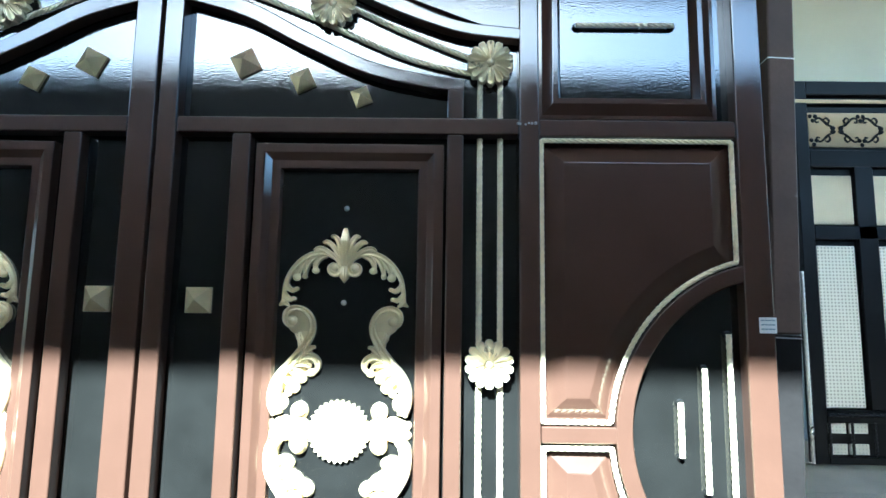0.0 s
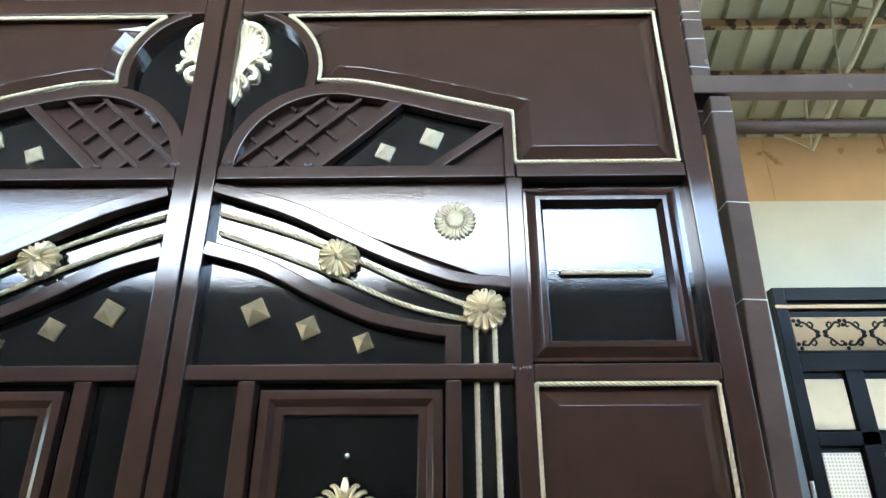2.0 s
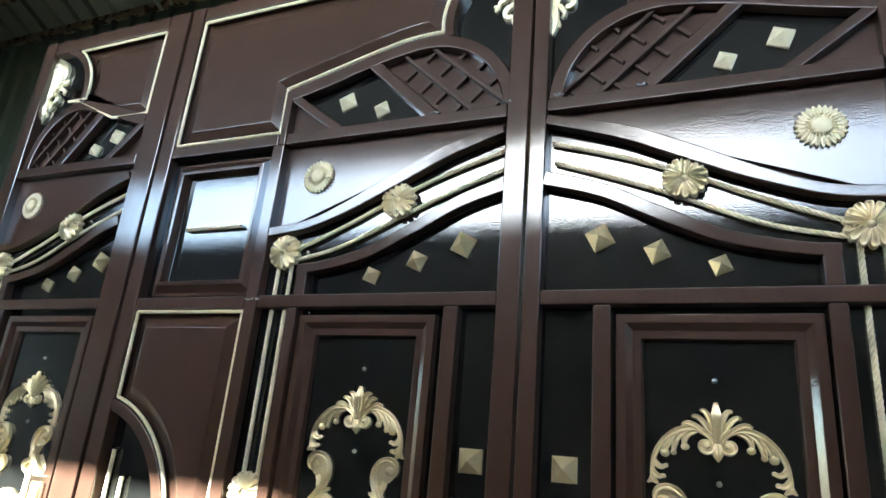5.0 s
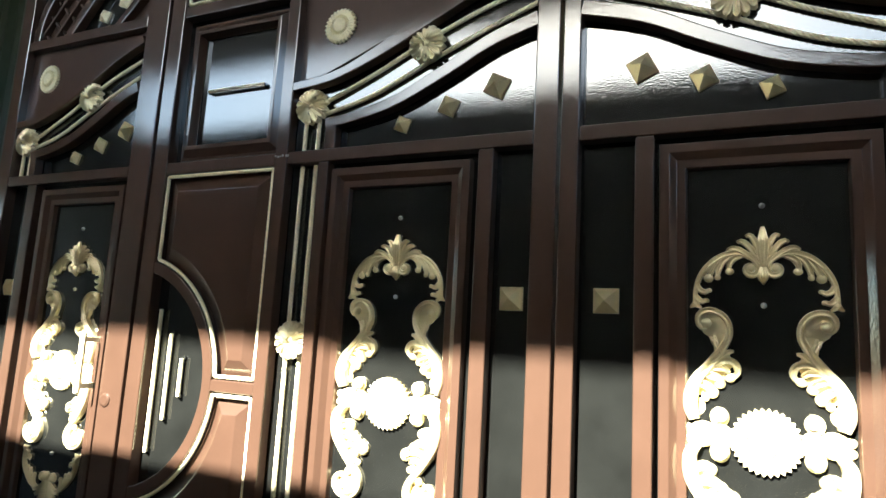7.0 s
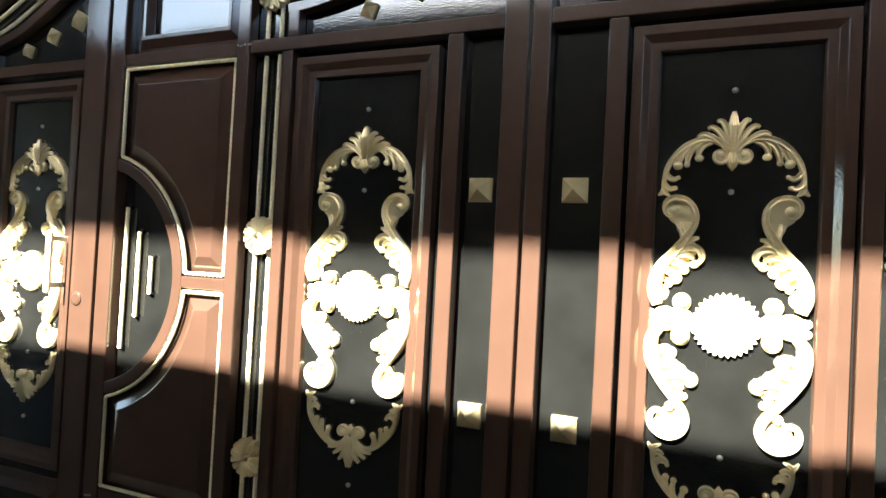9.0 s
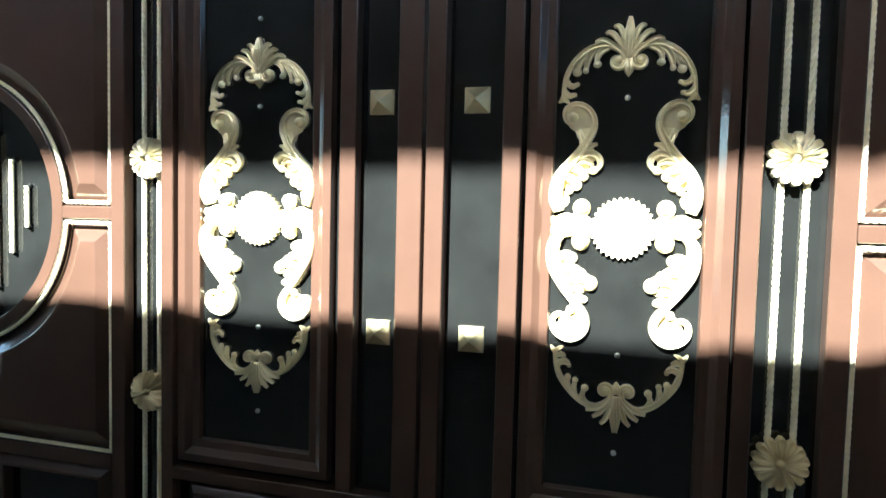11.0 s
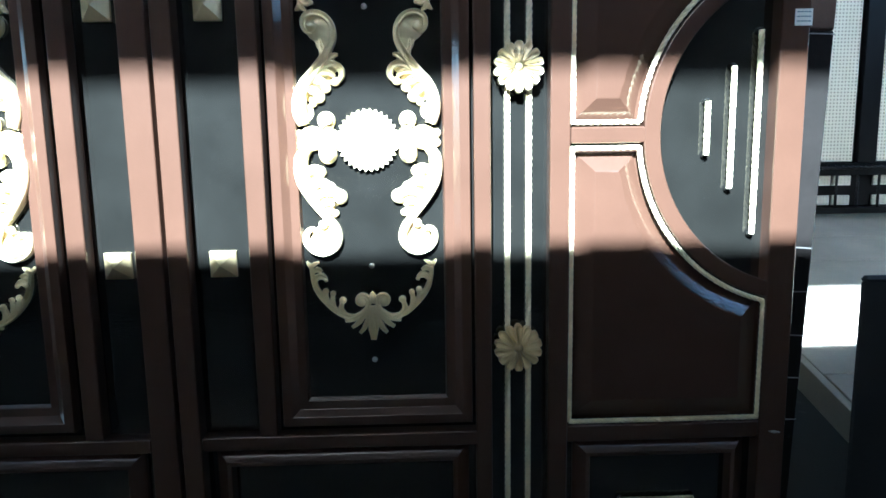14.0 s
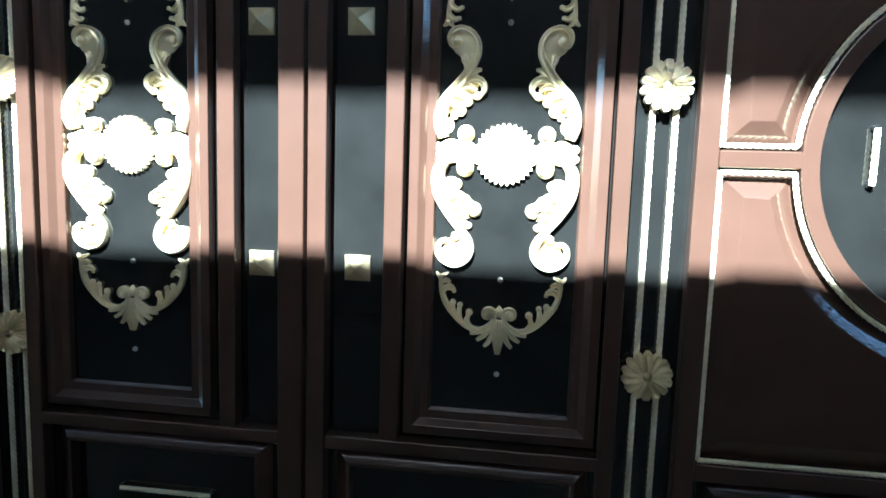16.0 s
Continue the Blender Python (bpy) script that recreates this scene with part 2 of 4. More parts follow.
def polar(bm, uc, vc, w, radius, height, rings, sides):
    """A round relief: radius(theta) is its outline, height(s, theta) its rise at s from 0 (middle) to 1 (rim)."""
    middle = bm.verts.new((uc, -(w + height(0, 0)), vc))
    last = None
    for j in range(1, rings + 1):
        s = j / rings
        ring = []
        for k in range(sides):
            a = 2 * math.pi * k / sides
            r = radius(a) * s if s > 0.5 else radius(0) * 0.0 + s * (radius(a) * max(0, (s - 0.2)) / 0.3 + radius(math.pi / 2) * (1 - max(0, (s - 0.2)) / 0.3)) if s > 0.2 else s * radius(math.pi / 2)
            ring.append(bm.verts.new((uc + r * math.cos(a), -(w + height(s, a)), vc + r * math.sin(a))))
        for k in range(sides):
            if last:
                bm.faces.new((last[k], last[(k + 1) % sides], ring[(k + 1) % sides], ring[k]))
            else:
                bm.faces.new((middle, ring[k], ring[(k + 1) % sides]))
        last = ring
    base = [bm.verts.new((v.co.x, -(w - 0.004), v.co.z)) for v in last]
    for k in range(sides):
        bm.faces.new((last[k], last[(k + 1) % sides], base[(k + 1) % sides], base[k]))
    bm.faces.new(base)
    return bm


def flower(parent, u, v, w, r=0.063, petals=14, mat=None):
    """A cast rosette: hollow petals with raised rims round a sunk middle with a round button."""
    mat, bm = mat or PALE_GOLD, bmesh.new()
    polar(bm, u, v, w - 0.002, lambda a: r * 0.80, lambda s, a: 0.001 + 0.004 * s, 3, 28)
    across = ((-1.0, -0.006), (-0.93, 0.012), (-0.78, 0.0165), (-0.52, 0.004), (0.0, 0.0), (0.52, 0.004), (0.78, 0.0165), (0.93, 0.012), (1.0, -0.006))
    steps = ((0.20, 0.75), (0.34, 0.95), (0.48, 1.0), (0.62, 1.0), (0.76, 1.0), (0.87, 0.95), (0.94, 0.76), (0.98, 0.45))
    for k in range(petals):
        a = 2 * math.pi * (k + 0.5) / petals
        d, side, rows = Vector((math.cos(a), math.sin(a))), Vector((-math.sin(a), math.cos(a))), []
        for s, width in steps:
            half = r * min(s, 0.88) * math.tan(math.pi / petals) * 0.97 * width
            dome = 0.004 + 0.011 * math.sin(math.pi * min(1.0, s * 0.95) ** 0.8)
            tip = max(0.0, (s - 0.84) / 0.14)
            rows.append([bm.verts.new((u + d.x * r * s + side.x * half * c, -(w + dome + h + tip * (0.0160 - h) * (0.9 if abs(c) < 0.95 else 0.0)), v + d.y * r * s + side.y * half * c)) for c, h in across])
        rows.append([bm.verts.new((x.co.x + d.x * r * 0.03, -(w - 0.003), x.co.z + d.y * r * 0.03)) for x in rows[-1]])
        for r0, r1 in zip(rows, rows[1:]):
            for q in range(len(across) - 1):
                bm.faces.new((r0[q], r0[q + 1], r1[q + 1], r1[q]))
    ob = part("rosette", bm, mat, parent, "gold-painted cast flower rosette", True)
    bm = bmesh.new()
    polar(bm, u, v, w + 0.006, lambda a: r * 0.21, lambda s, a: 0.017 * math.sqrt(max(0, 1 - s * s)), 6, 20)
    part("button", bm, mat, ob, "", True)
    return ob


def toothed_disc(parent, u, v, w, r, teeth, mat, label, dome=0.45, tooth=0.12):
    def rim(a):
        x = (a * teeth / (2 * math.pi)) % 1
        return r * (1 - tooth + tooth * (1 - abs(2 * x - 1)) ** 0.8)

    def rise(s, a):
        if s < dome:
            return 0.010 + 0.012 * math.sqrt(max(0, 1 - (s / dome) ** 2))
        if s < dome + 0.12:
            return 0.007
        x = (a * teeth / (2 * math.pi)) % 1
        return 0.011 - 0.007 * (s - dome) + 0.003 * abs(math.cos(math.pi * x))

    return part("sunburst", polar(bmesh.new(), u, v, w, rim, rise, 14, teeth * 6), mat, parent, label)


def stud(parent, u, v, w, size, turn=0.0, mat=None):
    """A four-sided pyramid stud with a low upright rim."""
    bm, h = bmesh.new(), size / 2
    def corner(q, rise):
        a = radians(45 + 90 * q + turn)
        return bm.verts.new((u + h * 1.414 * math.cos(a), -(w + rise), v + h * 1.414 * math.sin(a)))
    low, high = [corner(q, -0.003) for q in range(4)], [corner(q, 0.007) for q in range(4)]
    tip = bm.verts.new((u, -(w + 0.007 + size * 0.42), v))
    for q in range(4):
        bm.faces.new((low[q], low[(q + 1) % 4], high[(q + 1) % 4], high[q]))
        bm.faces.new((high[q], high[(q + 1) % 4], tip))
    bm.faces.new(low)
    return part("pyramid_stud", bm, mat or BRASS, parent, "brass-coloured pyramid stud")


def nail(parent, u, v, w):
    return part("nail_head", polar(bmesh.new(), u, v, w, lambda a: 0.0075, lambda s, a: 0.007 * math.sqrt(max(0, 1 - s * s)), 4, 12), SILVER, parent, "", True)


def limb(bm, path, radii, w, flat=1.55, groove=0.25):
    """A tapering cast stem lying on the sheet: half-round with a groove along its back."""
    pts = [Vector(p) for p in spline(path, 0.006)]
    n, rows = len(pts), []
    for i, p in enumerate(pts):
        t = i / (n - 1) * (len(radii) - 1)
        k = min(len(radii) - 2, int(t))
        r = radii[k] + (radii[k + 1] - radii[k]) * (t - k)
        e = (pts[min(n - 1, i + 1)] - pts[max(0, i - 1)]).normalized()
        s = Vector((-e.y, e.x))
        ring = []
        for c, h in ((-1, -0.25), (-0.93, 0.60), (-0.68, 1.0), (-0.38, 0.95 - 1.3 * groove), (0, 0.95 - 1.9 * groove), (0.38, 0.95 - 1.3 * groove), (0.68, 1.0), (0.93, 0.60), (1, -0.25)):
            ring.append(bm.verts.new((p.x + s.x * r * c, -(w + r * h * flat), p.y + s.y * r * c)))
        rows.append(ring)
    for r0, r1 in zip(rows, rows[1:]):
        for k in range(8):
            bm.faces.new((r0[k], r0[k + 1], r1[k + 1], r1[k]))
    bm.faces.new(rows[0])
    bm.faces.new(rows[-1])


def bead(bm, u, v, w, r, stretch=1.0, turn=0.0, rise=0.8):
    """A rounded lobe of a casting."""
    bmesh.ops.create_uvsphere(bm, u_segments=12, v_segments=8, radius=1.0, matrix=Matrix.Translation((u, -w, v)) @ Matrix.Rotation(radians(-turn), 4, "Y") @ Matrix.Diagonal((r * stretch, r * rise, r, 1)))


def spiral(uc, vc, r0, r1, a0, turns, n=18):
    return [(uc + (r0 + (r1 - r0) * i / n) * math.cos(radians(a0 + 360 * turns * i / n)), vc + (r0 + (r1 - r0) * i / n) * math.sin(radians(a0 + 360 * turns * i / n))) for i in range(n + 1)]


def both(bm, middle):
    """Adds the mirror image about u = middle."""
    verts, faces = list(bm.verts), list(bm.faces)
    made = {v: bm.verts.new((2 * middle - v.co.x, v.co.y, v.co.z)) for v in verts}
    for f in faces:
        bm.faces.new([made[v] for v in reversed(f.verts)])


def curl(bm, c, points, radii, w, groove=0.3):
    """A stem of the casting given by its distance from the middle line and its height."""
    limb(bm, [(c - a, b) for a, b in points], radii, w, groove=groove)


def lobes(bm, c, rows, w, rise=0.7):
    for a, b, r, stretch, turn in rows:
        bead(bm, c - a, b, w, r, stretch, turn, rise)


def cartouche(parent, c, w):
    """The gilded casting on a door panel, round the middle line u = c: crown, two pairs of scrolls, knots, toothed disc, garland."""
    # crown: fan, volutes and arched arms with hanging leaves
    bm = bmesh.new()
    curl(bm, c, [(0.006, 1.700), (0.020, 1.722), (0.045, 1.734), (0.072, 1.735), (0.102, 1.724), (0.130, 1.700), (0.148, 1.670), (0.156, 1.638), (0.158, 1.604)], [0.009, 0.009, 0.008, 0.008, 0.008, 0.007, 0.007, 0.006, 0.005], w)
    for points, radii in (
            ([(0.048, 1.728), (0.066, 1.722), (0.077, 1.707), (0.078, 1.692)], [0.005, 0.008, 0.008, 0.006]),
            ([(0.074, 1.728), (0.090, 1.716), (0.100, 1.698), (0.105, 1.676)], [0.005, 0.008, 0.008, 0.006]),
            ([(0.092, 1.724), (0.108, 1.708), (0.118, 1.690), (0.124, 1.674)], [0.005, 0.007, 0.007, 0.006]),
            ([(0.118, 1.708), (0.130, 1.692), (0.138, 1.676)], [0.004, 0.006, 0.004]),
            ([(0.152, 1.655), (0.146, 1.642), (0.134, 1.636), (0.124, 1.641)], [0.006, 0.008, 0.007, 0.005]),
            ([(0.156, 1.630), (0.150, 1.618), (0.140, 1.612), (0.130, 1.616)], [0.005, 0.008, 0.007, 0.005]),
            ([(0.158, 1.612), (0.152, 1.602), (0.142, 1.595)], [0.006, 0.007, 0.003]),
            ([(0.157, 1.610), (0.162, 1.601), (0.170, 1.596)], [0.006, 0.006, 0.002])):
        curl(bm, c, points, radii, w)
    lobes(bm, c, ((0.076, 1.689, 0.009, 1.2, 0), (0.104, 1.674, 0.008, 1.0, 0), (0.125, 1.671, 0.011, 1.1, 0), (0.123, 1.640, 0.006, 1.0, 0), (0.129, 1.614, 0.006, 1.0, 0)), w + 0.004)
    limb(bm, spiral(c - 0.027, 1.695, 0.019, 0.006, 40, -1.15), [0.007, 0.008, 0.007, 0.005], w)
    bead(bm, c - 0.028, 1.697, w + 0.006, 0.010)
    for points in ([(0.003, 1.705), (0.010, 1.740), (0.020, 1.770), (0.030, 1.781), (0.038, 1.778)], [(0.006, 1.703), (0.020, 1.735), (0.036, 1.758), (0.050, 1.766), (0.058, 1.762)], [(0.010, 1.702), (0.030, 1.727), (0.054, 1.744), (0.072, 1.748), (0.082, 1.742)]):
        curl(bm, c, points, [0.003, 0.005, 0.0075, 0.0075, 0.004], w + 0.003, 0.25)
    curl(bm, c, [(0.003, 1.700), (0.004, 1.745), (0.003, 1.780), (0.001, 1.802)], [0.004, 0.008, 0.010, 0.004], w + 0.005, 0.15)
    curl(bm, c, [(0.001, 1.700), (0.002, 1.682), (0.003, 1.674), (0.000, 1.656)], [0.007, 0.010, 0.010, 0.001], w + 0.003, 0.2)
    both(bm, c)
    part("crown", bm, GOLD, parent, "gilded acanthus crown casting", True)
    for side in (1, -1):
        # upper scroll
        bm = bmesh.new()
        curl(bm, c, [(0.130, 1.545), (0.143, 1.544), (0.152, 1.560), (0.147, 1.580), (0.125, 1.590), (0.098, 1.582), (0.080, 1.558), (0.079, 1.528), (0.092, 1.500), (0.110, 1.472), (0.132, 1.444), (0.153, 1.418), (0.166, 1.385), (0.168, 1.350), (0.160, 1.318)], [0.004, 0.006, 0.008, 0.008, 0.008, 0.008, 0.009, 0.010, 0.012, 0.013, 0.014, 0.016, 0.018, 0.018, 0.014], w + 0.002)
        lobes(bm, c, ((0.112, 1.556, 0.036, 1.0, 0), (0.104, 1.520, 0.024, 0.8, 0)), w - 0.002, 0.09)
        lobes(bm, c, ((0.131, 1.557, 0.013, 1.0, 0),), w + 0.006, 0.9)
        lobes(bm, c, ((0.102, 1.458, 0.026, 1.35, 20), (0.118, 1.428, 0.026, 1.3, -10), (0.138, 1.398, 0.024, 1.1, -20), (0.150, 1.350, 0.022, 0.8, 0)), w - 0.003, 0.18)
        for points, radii in (
                ([(0.100, 1.490), (0.112, 1.512), (0.124, 1.523)], [0.008, 0.007, 0.002]),
                ([(0.104, 1.480), (0.108, 1.505), (0.112, 1.528)], [0.008, 0.008, 0.003]),
                ([(0.122, 1.456), (0.098, 1.474), (0.078, 1.488), (0.068, 1.489)], [0.006, 0.009, 0.008, 0.004]),
                ([(0.128, 1.448), (0.105, 1.460), (0.082, 1.466), (0.064, 1.456), (0.060, 1.438), (0.070, 1.424)], [0.006, 0.009, 0.010, 0.010, 0.009, 0.006]),
                ([(0.134, 1.440), (0.112, 1.446), (0.092, 1.446), (0.079, 1.436)], [0.006, 0.009, 0.009, 0.006]),
                ([(0.142, 1.430), (0.122, 1.428), (0.104, 1.420), (0.096, 1.408)], [0.006, 0.011, 0.011, 0.008]),
                ([(0.152, 1.412), (0.136, 1.404), (0.122, 1.394), (0.122, 1.380)], [0.006, 0.011, 0.012, 0.009])):
            curl(bm, c, points, radii, w + 0.002, 0.28)
        lobes(bm, c, ((0.076, 1.424, 0.011, 1.2, 20), (0.100, 1.408, 0.012, 1.1, 0), (0.119, 1.386, 0.015, 1.1, 0), (0.134, 1.372, 0.010, 1.0, 0)), w + 0.004)
        if side < 0:
            reflect(bm, c)
        part("upper_scroll", bm, GOLD, parent, "", True)
        # knot that joins the scrolls to the disc
        bm = bmesh.new()
        lobes(bm, c, ((0.140, 1.284, 0.032, 1.1, 0), (0.108, 1.288, 0.026, 1.4, 0), (0.102, 1.328, 0.024, 0.95, 0), (0.102, 1.244, 0.025, 0.95, 0), (0.172, 1.294, 0.013, 1.1, 0), (0.172, 1.270, 0.012, 1.2, 0), (0.088, 1.270, 0.016, 1.2, 0)), w + 0.002, 0.6)
        limb(bm, spiral(c - 0.101, 1.330, 0.018, 0.005, 250, -1.2), [0.007, 0.007, 0.005], w + 0.010)
        limb(bm, spiral(c - 0.101, 1.246, 0.018, 0.005, 110, 1.2), [0.007, 0.007, 0.005], w + 0.010)
        if side < 0:
            reflect(bm, c)
        part("knot", bm, GOLD, parent, "", True)
        # lower scroll
        bm = bmesh.new()
        curl(bm, c, [(0.150, 1.262), (0.168, 1.238), (0.171, 1.205), (0.164, 1.170), (0.148, 1.138), (0.130, 1.110), (0.108, 1.082), (0.088, 1.055), (0.082, 1.028), (0.094, 1.004), (0.120, 0.992), (0.148, 1.000), (0.165, 1.020), (0.164, 1.044), (0.148, 1.054), (0.134, 1.044)], [0.012, 0.017, 0.018, 0.018, 0.016, 0.014, 0.012, 0.011, 0.011, 0.011, 0.011, 0.011, 0.010, 0.009, 0.008, 0.005], w + 0.002)
        lobes(bm, c, ((0.118, 1.030, 0.036, 1.0, 0),), w - 0.002, 0.09)
        lobes(bm, c, ((0.142, 1.192, 0.024, 1.0, 0), (0.124, 1.158, 0.028, 1.2, 0), (0.104, 1.132, 0.026, 1.3, 0), (0.106, 1.100, 0.018, 1.0, 0)), w - 0.003, 0.18)
        lobes(bm, c, ((0.143, 1.024, 0.014, 1.0, 0), (0.121, 1.066, 0.012, 1.0, 0)), w + 0.006, 0.9)
        for points, radii in (
                ([(0.160, 1.190), (0.148, 1.205), (0.132, 1.208), (0.120, 1.198)], [0.006, 0.011, 0.012, 0.009]),
                ([(0.152, 1.160), (0.136, 1.172), (0.116, 1.172), (0.100, 1.158)], [0.006, 0.012, 0.013, 0.010]),
                ([(0.138, 1.134), (0.116, 1.148), (0.092, 1.150), (0.074, 1.138)], [0.006, 0.012, 0.015, 0.013]),
                ([(0.126, 1.116), (0.106, 1.124), (0.088, 1.120)], [0.006, 0.012, 0.010]),
                ([(0.114, 1.100), (0.100, 1.102), (0.088, 1.092)], [0.006, 0.010, 0.006])):
            curl(bm, c, points, radii, w + 0.002, 0.28)
        lobes(bm, c, ((0.126, 1.200, 0.016, 1.2, 0), (0.100, 1.160, 0.015, 1.1, 0), (0.074, 1.136, 0.020, 0.95, 0), (0.089, 1.094, 0.010, 1.1, 0)), w + 0.004)
        if side < 0:
            reflect(bm, c)
        part("lower_scroll", bm, GOLD, parent, "", True)
    toothed_disc(parent, c, 1.278, w + 0.002, 0.080, 32, GOLD, "gilded toothed disc")
    # garland at the foot
    bm = bmesh.new()
    curl(bm, c, [(0.157, 0.964), (0.155, 0.935), (0.145, 0.896), (0.120, 0.860), (0.086, 0.830), (0.050, 0.819), (0.022, 0.834), (0.012, 0.850)], [0.004, 0.007, 0.008, 0.008, 0.008, 0.008, 0.008, 0.007], w)
    for points, radii in (
            ([(0.156, 0.955), (0.148, 0.962), (0.136, 0.968)], [0.005, 0.006, 0.002]),
            ([(0.157, 0.952), (0.164, 0.962), (0.168, 0.970)], [0.005, 0.005, 0.002]),
            ([(0.155, 0.940), (0.142, 0.948), (0.130, 0.942)], [0.005, 0.008, 0.004]),
            ([(0.150, 0.915), (0.142, 0.928), (0.130, 0.930), (0.119, 0.922)], [0.006, 0.009, 0.009, 0.005]),
            ([(0.112, 0.850), (0.122, 0.868), (0.122, 0.886)], [0.005, 0.008, 0.006]),
            ([(0.098, 0.838), (0.106, 0.858), (0.104, 0.878)], [0.005, 0.008, 0.006]),
            ([(0.070, 0.824), (0.084, 0.840), (0.080, 0.860)], [0.005, 0.008, 0.006])):
        curl(bm, c, points, radii, w)
    lobes(bm, c, ((0.122, 0.890, 0.009, 1.0, 0), (0.134, 0.884, 0.007, 1.0, 0), (0.103, 0.884, 0.008, 1.0, 0), (0.078, 0.865, 0.010, 1.0, 0), (0.120, 0.920, 0.006, 1.0, 0)), w + 0.004)
    limb(bm, spiral(c - 0.028, 0.862, 0.018, 0.006, -50, 1.15), [0.007, 0.008, 0.007, 0.005], w)
    bead(bm, c - 0.028, 0.860, w + 0.006, 0.010)
    for points in ([(0.004, 0.846), (0.014, 0.815), (0.024, 0.790), (0.036, 0.776)], [(0.007, 0.847), (0.024, 0.822), (0.040, 0.803), (0.056, 0.792)], [(0.010, 0.848), (0.032, 0.826), (0.054, 0.814), (0.074, 0.810)]):
        curl(bm, c, points, [0.003, 0.006, 0.0075, 0.0045], w + 0.003, 0.25)
    curl(bm, c, [(0.003, 0.850), (0.004, 0.815), (0.003, 0.785), (0.001, 0.758)], [0.005, 0.009, 0.011, 0.006], w + 0.004, 0.2)
    curl(bm, c, [(0.001, 0.856), (0.003, 0.870), (0.000, 0.888)], [0.006, 0.009, 0.001], w + 0.003, 0.2)
    both(bm, c)
    part("garland", bm, GOLD, parent, "gilded leaf garland casting", True)
    for v in (1.857, 1.605, 0.955, 0.701):
        nail(parent, c, v, w)


def reflect(bm, middle):
    for v in bm.verts:
        v.co.x = 2 * middle - v.co.x


def half_shell(parent, w):
    """Half of the shell casting that meets its twin at the seam."""
    bm = bmesh.new()
    bead(bm, 0.072, 3.225, w - 0.004, 0.068, 0.8, 0, 0.12)
    for k in range(9):
        a = radians(90 - 13.5 * k)
        tip = (0.050 + 0.080 * math.cos(a), 3.232 + 0.104 * math.sin(a))
        limb(bm, [(0.048, 3.085), (0.052 + 0.012 * k / 4, 3.150), ((0.056 + tip[0]) / 2 + 0.006, (3.160 + tip[1]) / 2 + 0.004), tip], [0.002, 0.004, 0.0065, 0.0085], w + 0.012 - 0.0008 * k, groove=0.08)
        bead(bm, tip[0], tip[1], w + 0.014 - 0.0008 * k, 0.0095)
    for u, v in ((0.150, 3.158), (0.162, 3.168), (0.158, 3.152)):
        bead(bm, u, v, w + 0.004, 0.008)
    bead(bm, 0.050, 3.366, w + 0.006, 0.012)
    limb(bm, [(0.050, 3.352), (0.088, 3.346), (0.122, 3.320), (0.140, 3.280), (0.138, 3.240), (0.126, 3.215)], [0.008, 0.010, 0.011, 0.011, 0.009, 0.006], w + 0.004)
    limb(bm, [(0.120, 3.215), (0.140, 3.212), (0.155, 3.222), (0.158, 3.236)], [0.008, 0.010, 0.008, 0.004], w)
    limb(bm, [(0.105, 3.200), (0.128, 3.188), (0.146, 3.178), (0.150, 3.162)], [0.009, 0.011, 0.009, 0.005], w)
    limb(bm, [(0.085, 3.160), (0.108, 3.150), (0.122, 3.132), (0.116, 3.110), (0.098, 3.106)], [0.008, 0.011, 0.012, 0.011, 0.007], w)
    limb(bm, [(0.060, 3.130), (0.082, 3.105), (0.090, 3.085), (0.080, 3.070)], [0.008, 0.010, 0.009, 0.005], w)
    limb(bm, [(0.052, 3.140), (0.058, 3.090), (0.060, 3.050), (0.050, 3.005)], [0.010, 0.014, 0.011, 0.003], w + 0.002)
    limb(bm, [(0.060, 3.070), (0.072, 3.050), (0.074, 3.035)], [0.006, 0.008, 0.003], w)
    for u, v, r in ((0.102, 3.112, 0.013), (0.150, 3.166, 0.010), (0.156, 3.230, 0.009), (0.054, 3.346, 0.012), (0.080, 3.180, 0.020)):
        bead(bm, u, v, w + 0.003, r)
    return part("half_shell", bm, PALE_GOLD, parent, "cream and gold shell casting cut at the seam", True)


# ---- gate pieces ----
T = 0.045      # front of the framing over the back sheet
FRAME_STEP = [(0.0, 0.0), (0.0, 0.029), (0.003, 0.033), (0.023, 0.033), (0.027, 0.031), (0.042, 0.0185), (0.045, 0.0170), (0.063, 0.0170), (0.067, 0.0135), (0.070, 0.0)]


def door_panel(parent, u0, u1, v0, v1):
    """The stepped brown surround of a black door panel."""
    return part("moulding", moulding(bmesh.new(), rect(u0, u1, v0, v1), FRAME_STEP), BROWN, parent, rounded=True)


def rope_bar(parent, u0, u1, v, w=0.0):
    ob = part("rope_bar", rope(bmesh.new(), [(u0, v), (u1, v)], w + 0.015, 0.0068, 0.018), ROPE, parent, "short horizontal twisted rope bar")
    bar("bracket", u0 - 0.008, u0 + 0.010, v - 0.008, v + 0.008, w, w + 0.012, BLACK, ob)
    bar("bracket", u1 - 0.010, u1 + 0.008, v - 0.008, v + 0.008, w, w + 0.012, BLACK, ob)


def rope_line(parent, path, w=0.030, r=0.0065, label="cream twisted rope trim"):
    return part("rope_trim", rope(bmesh.new(), path, w, r), ROPE, parent, label)


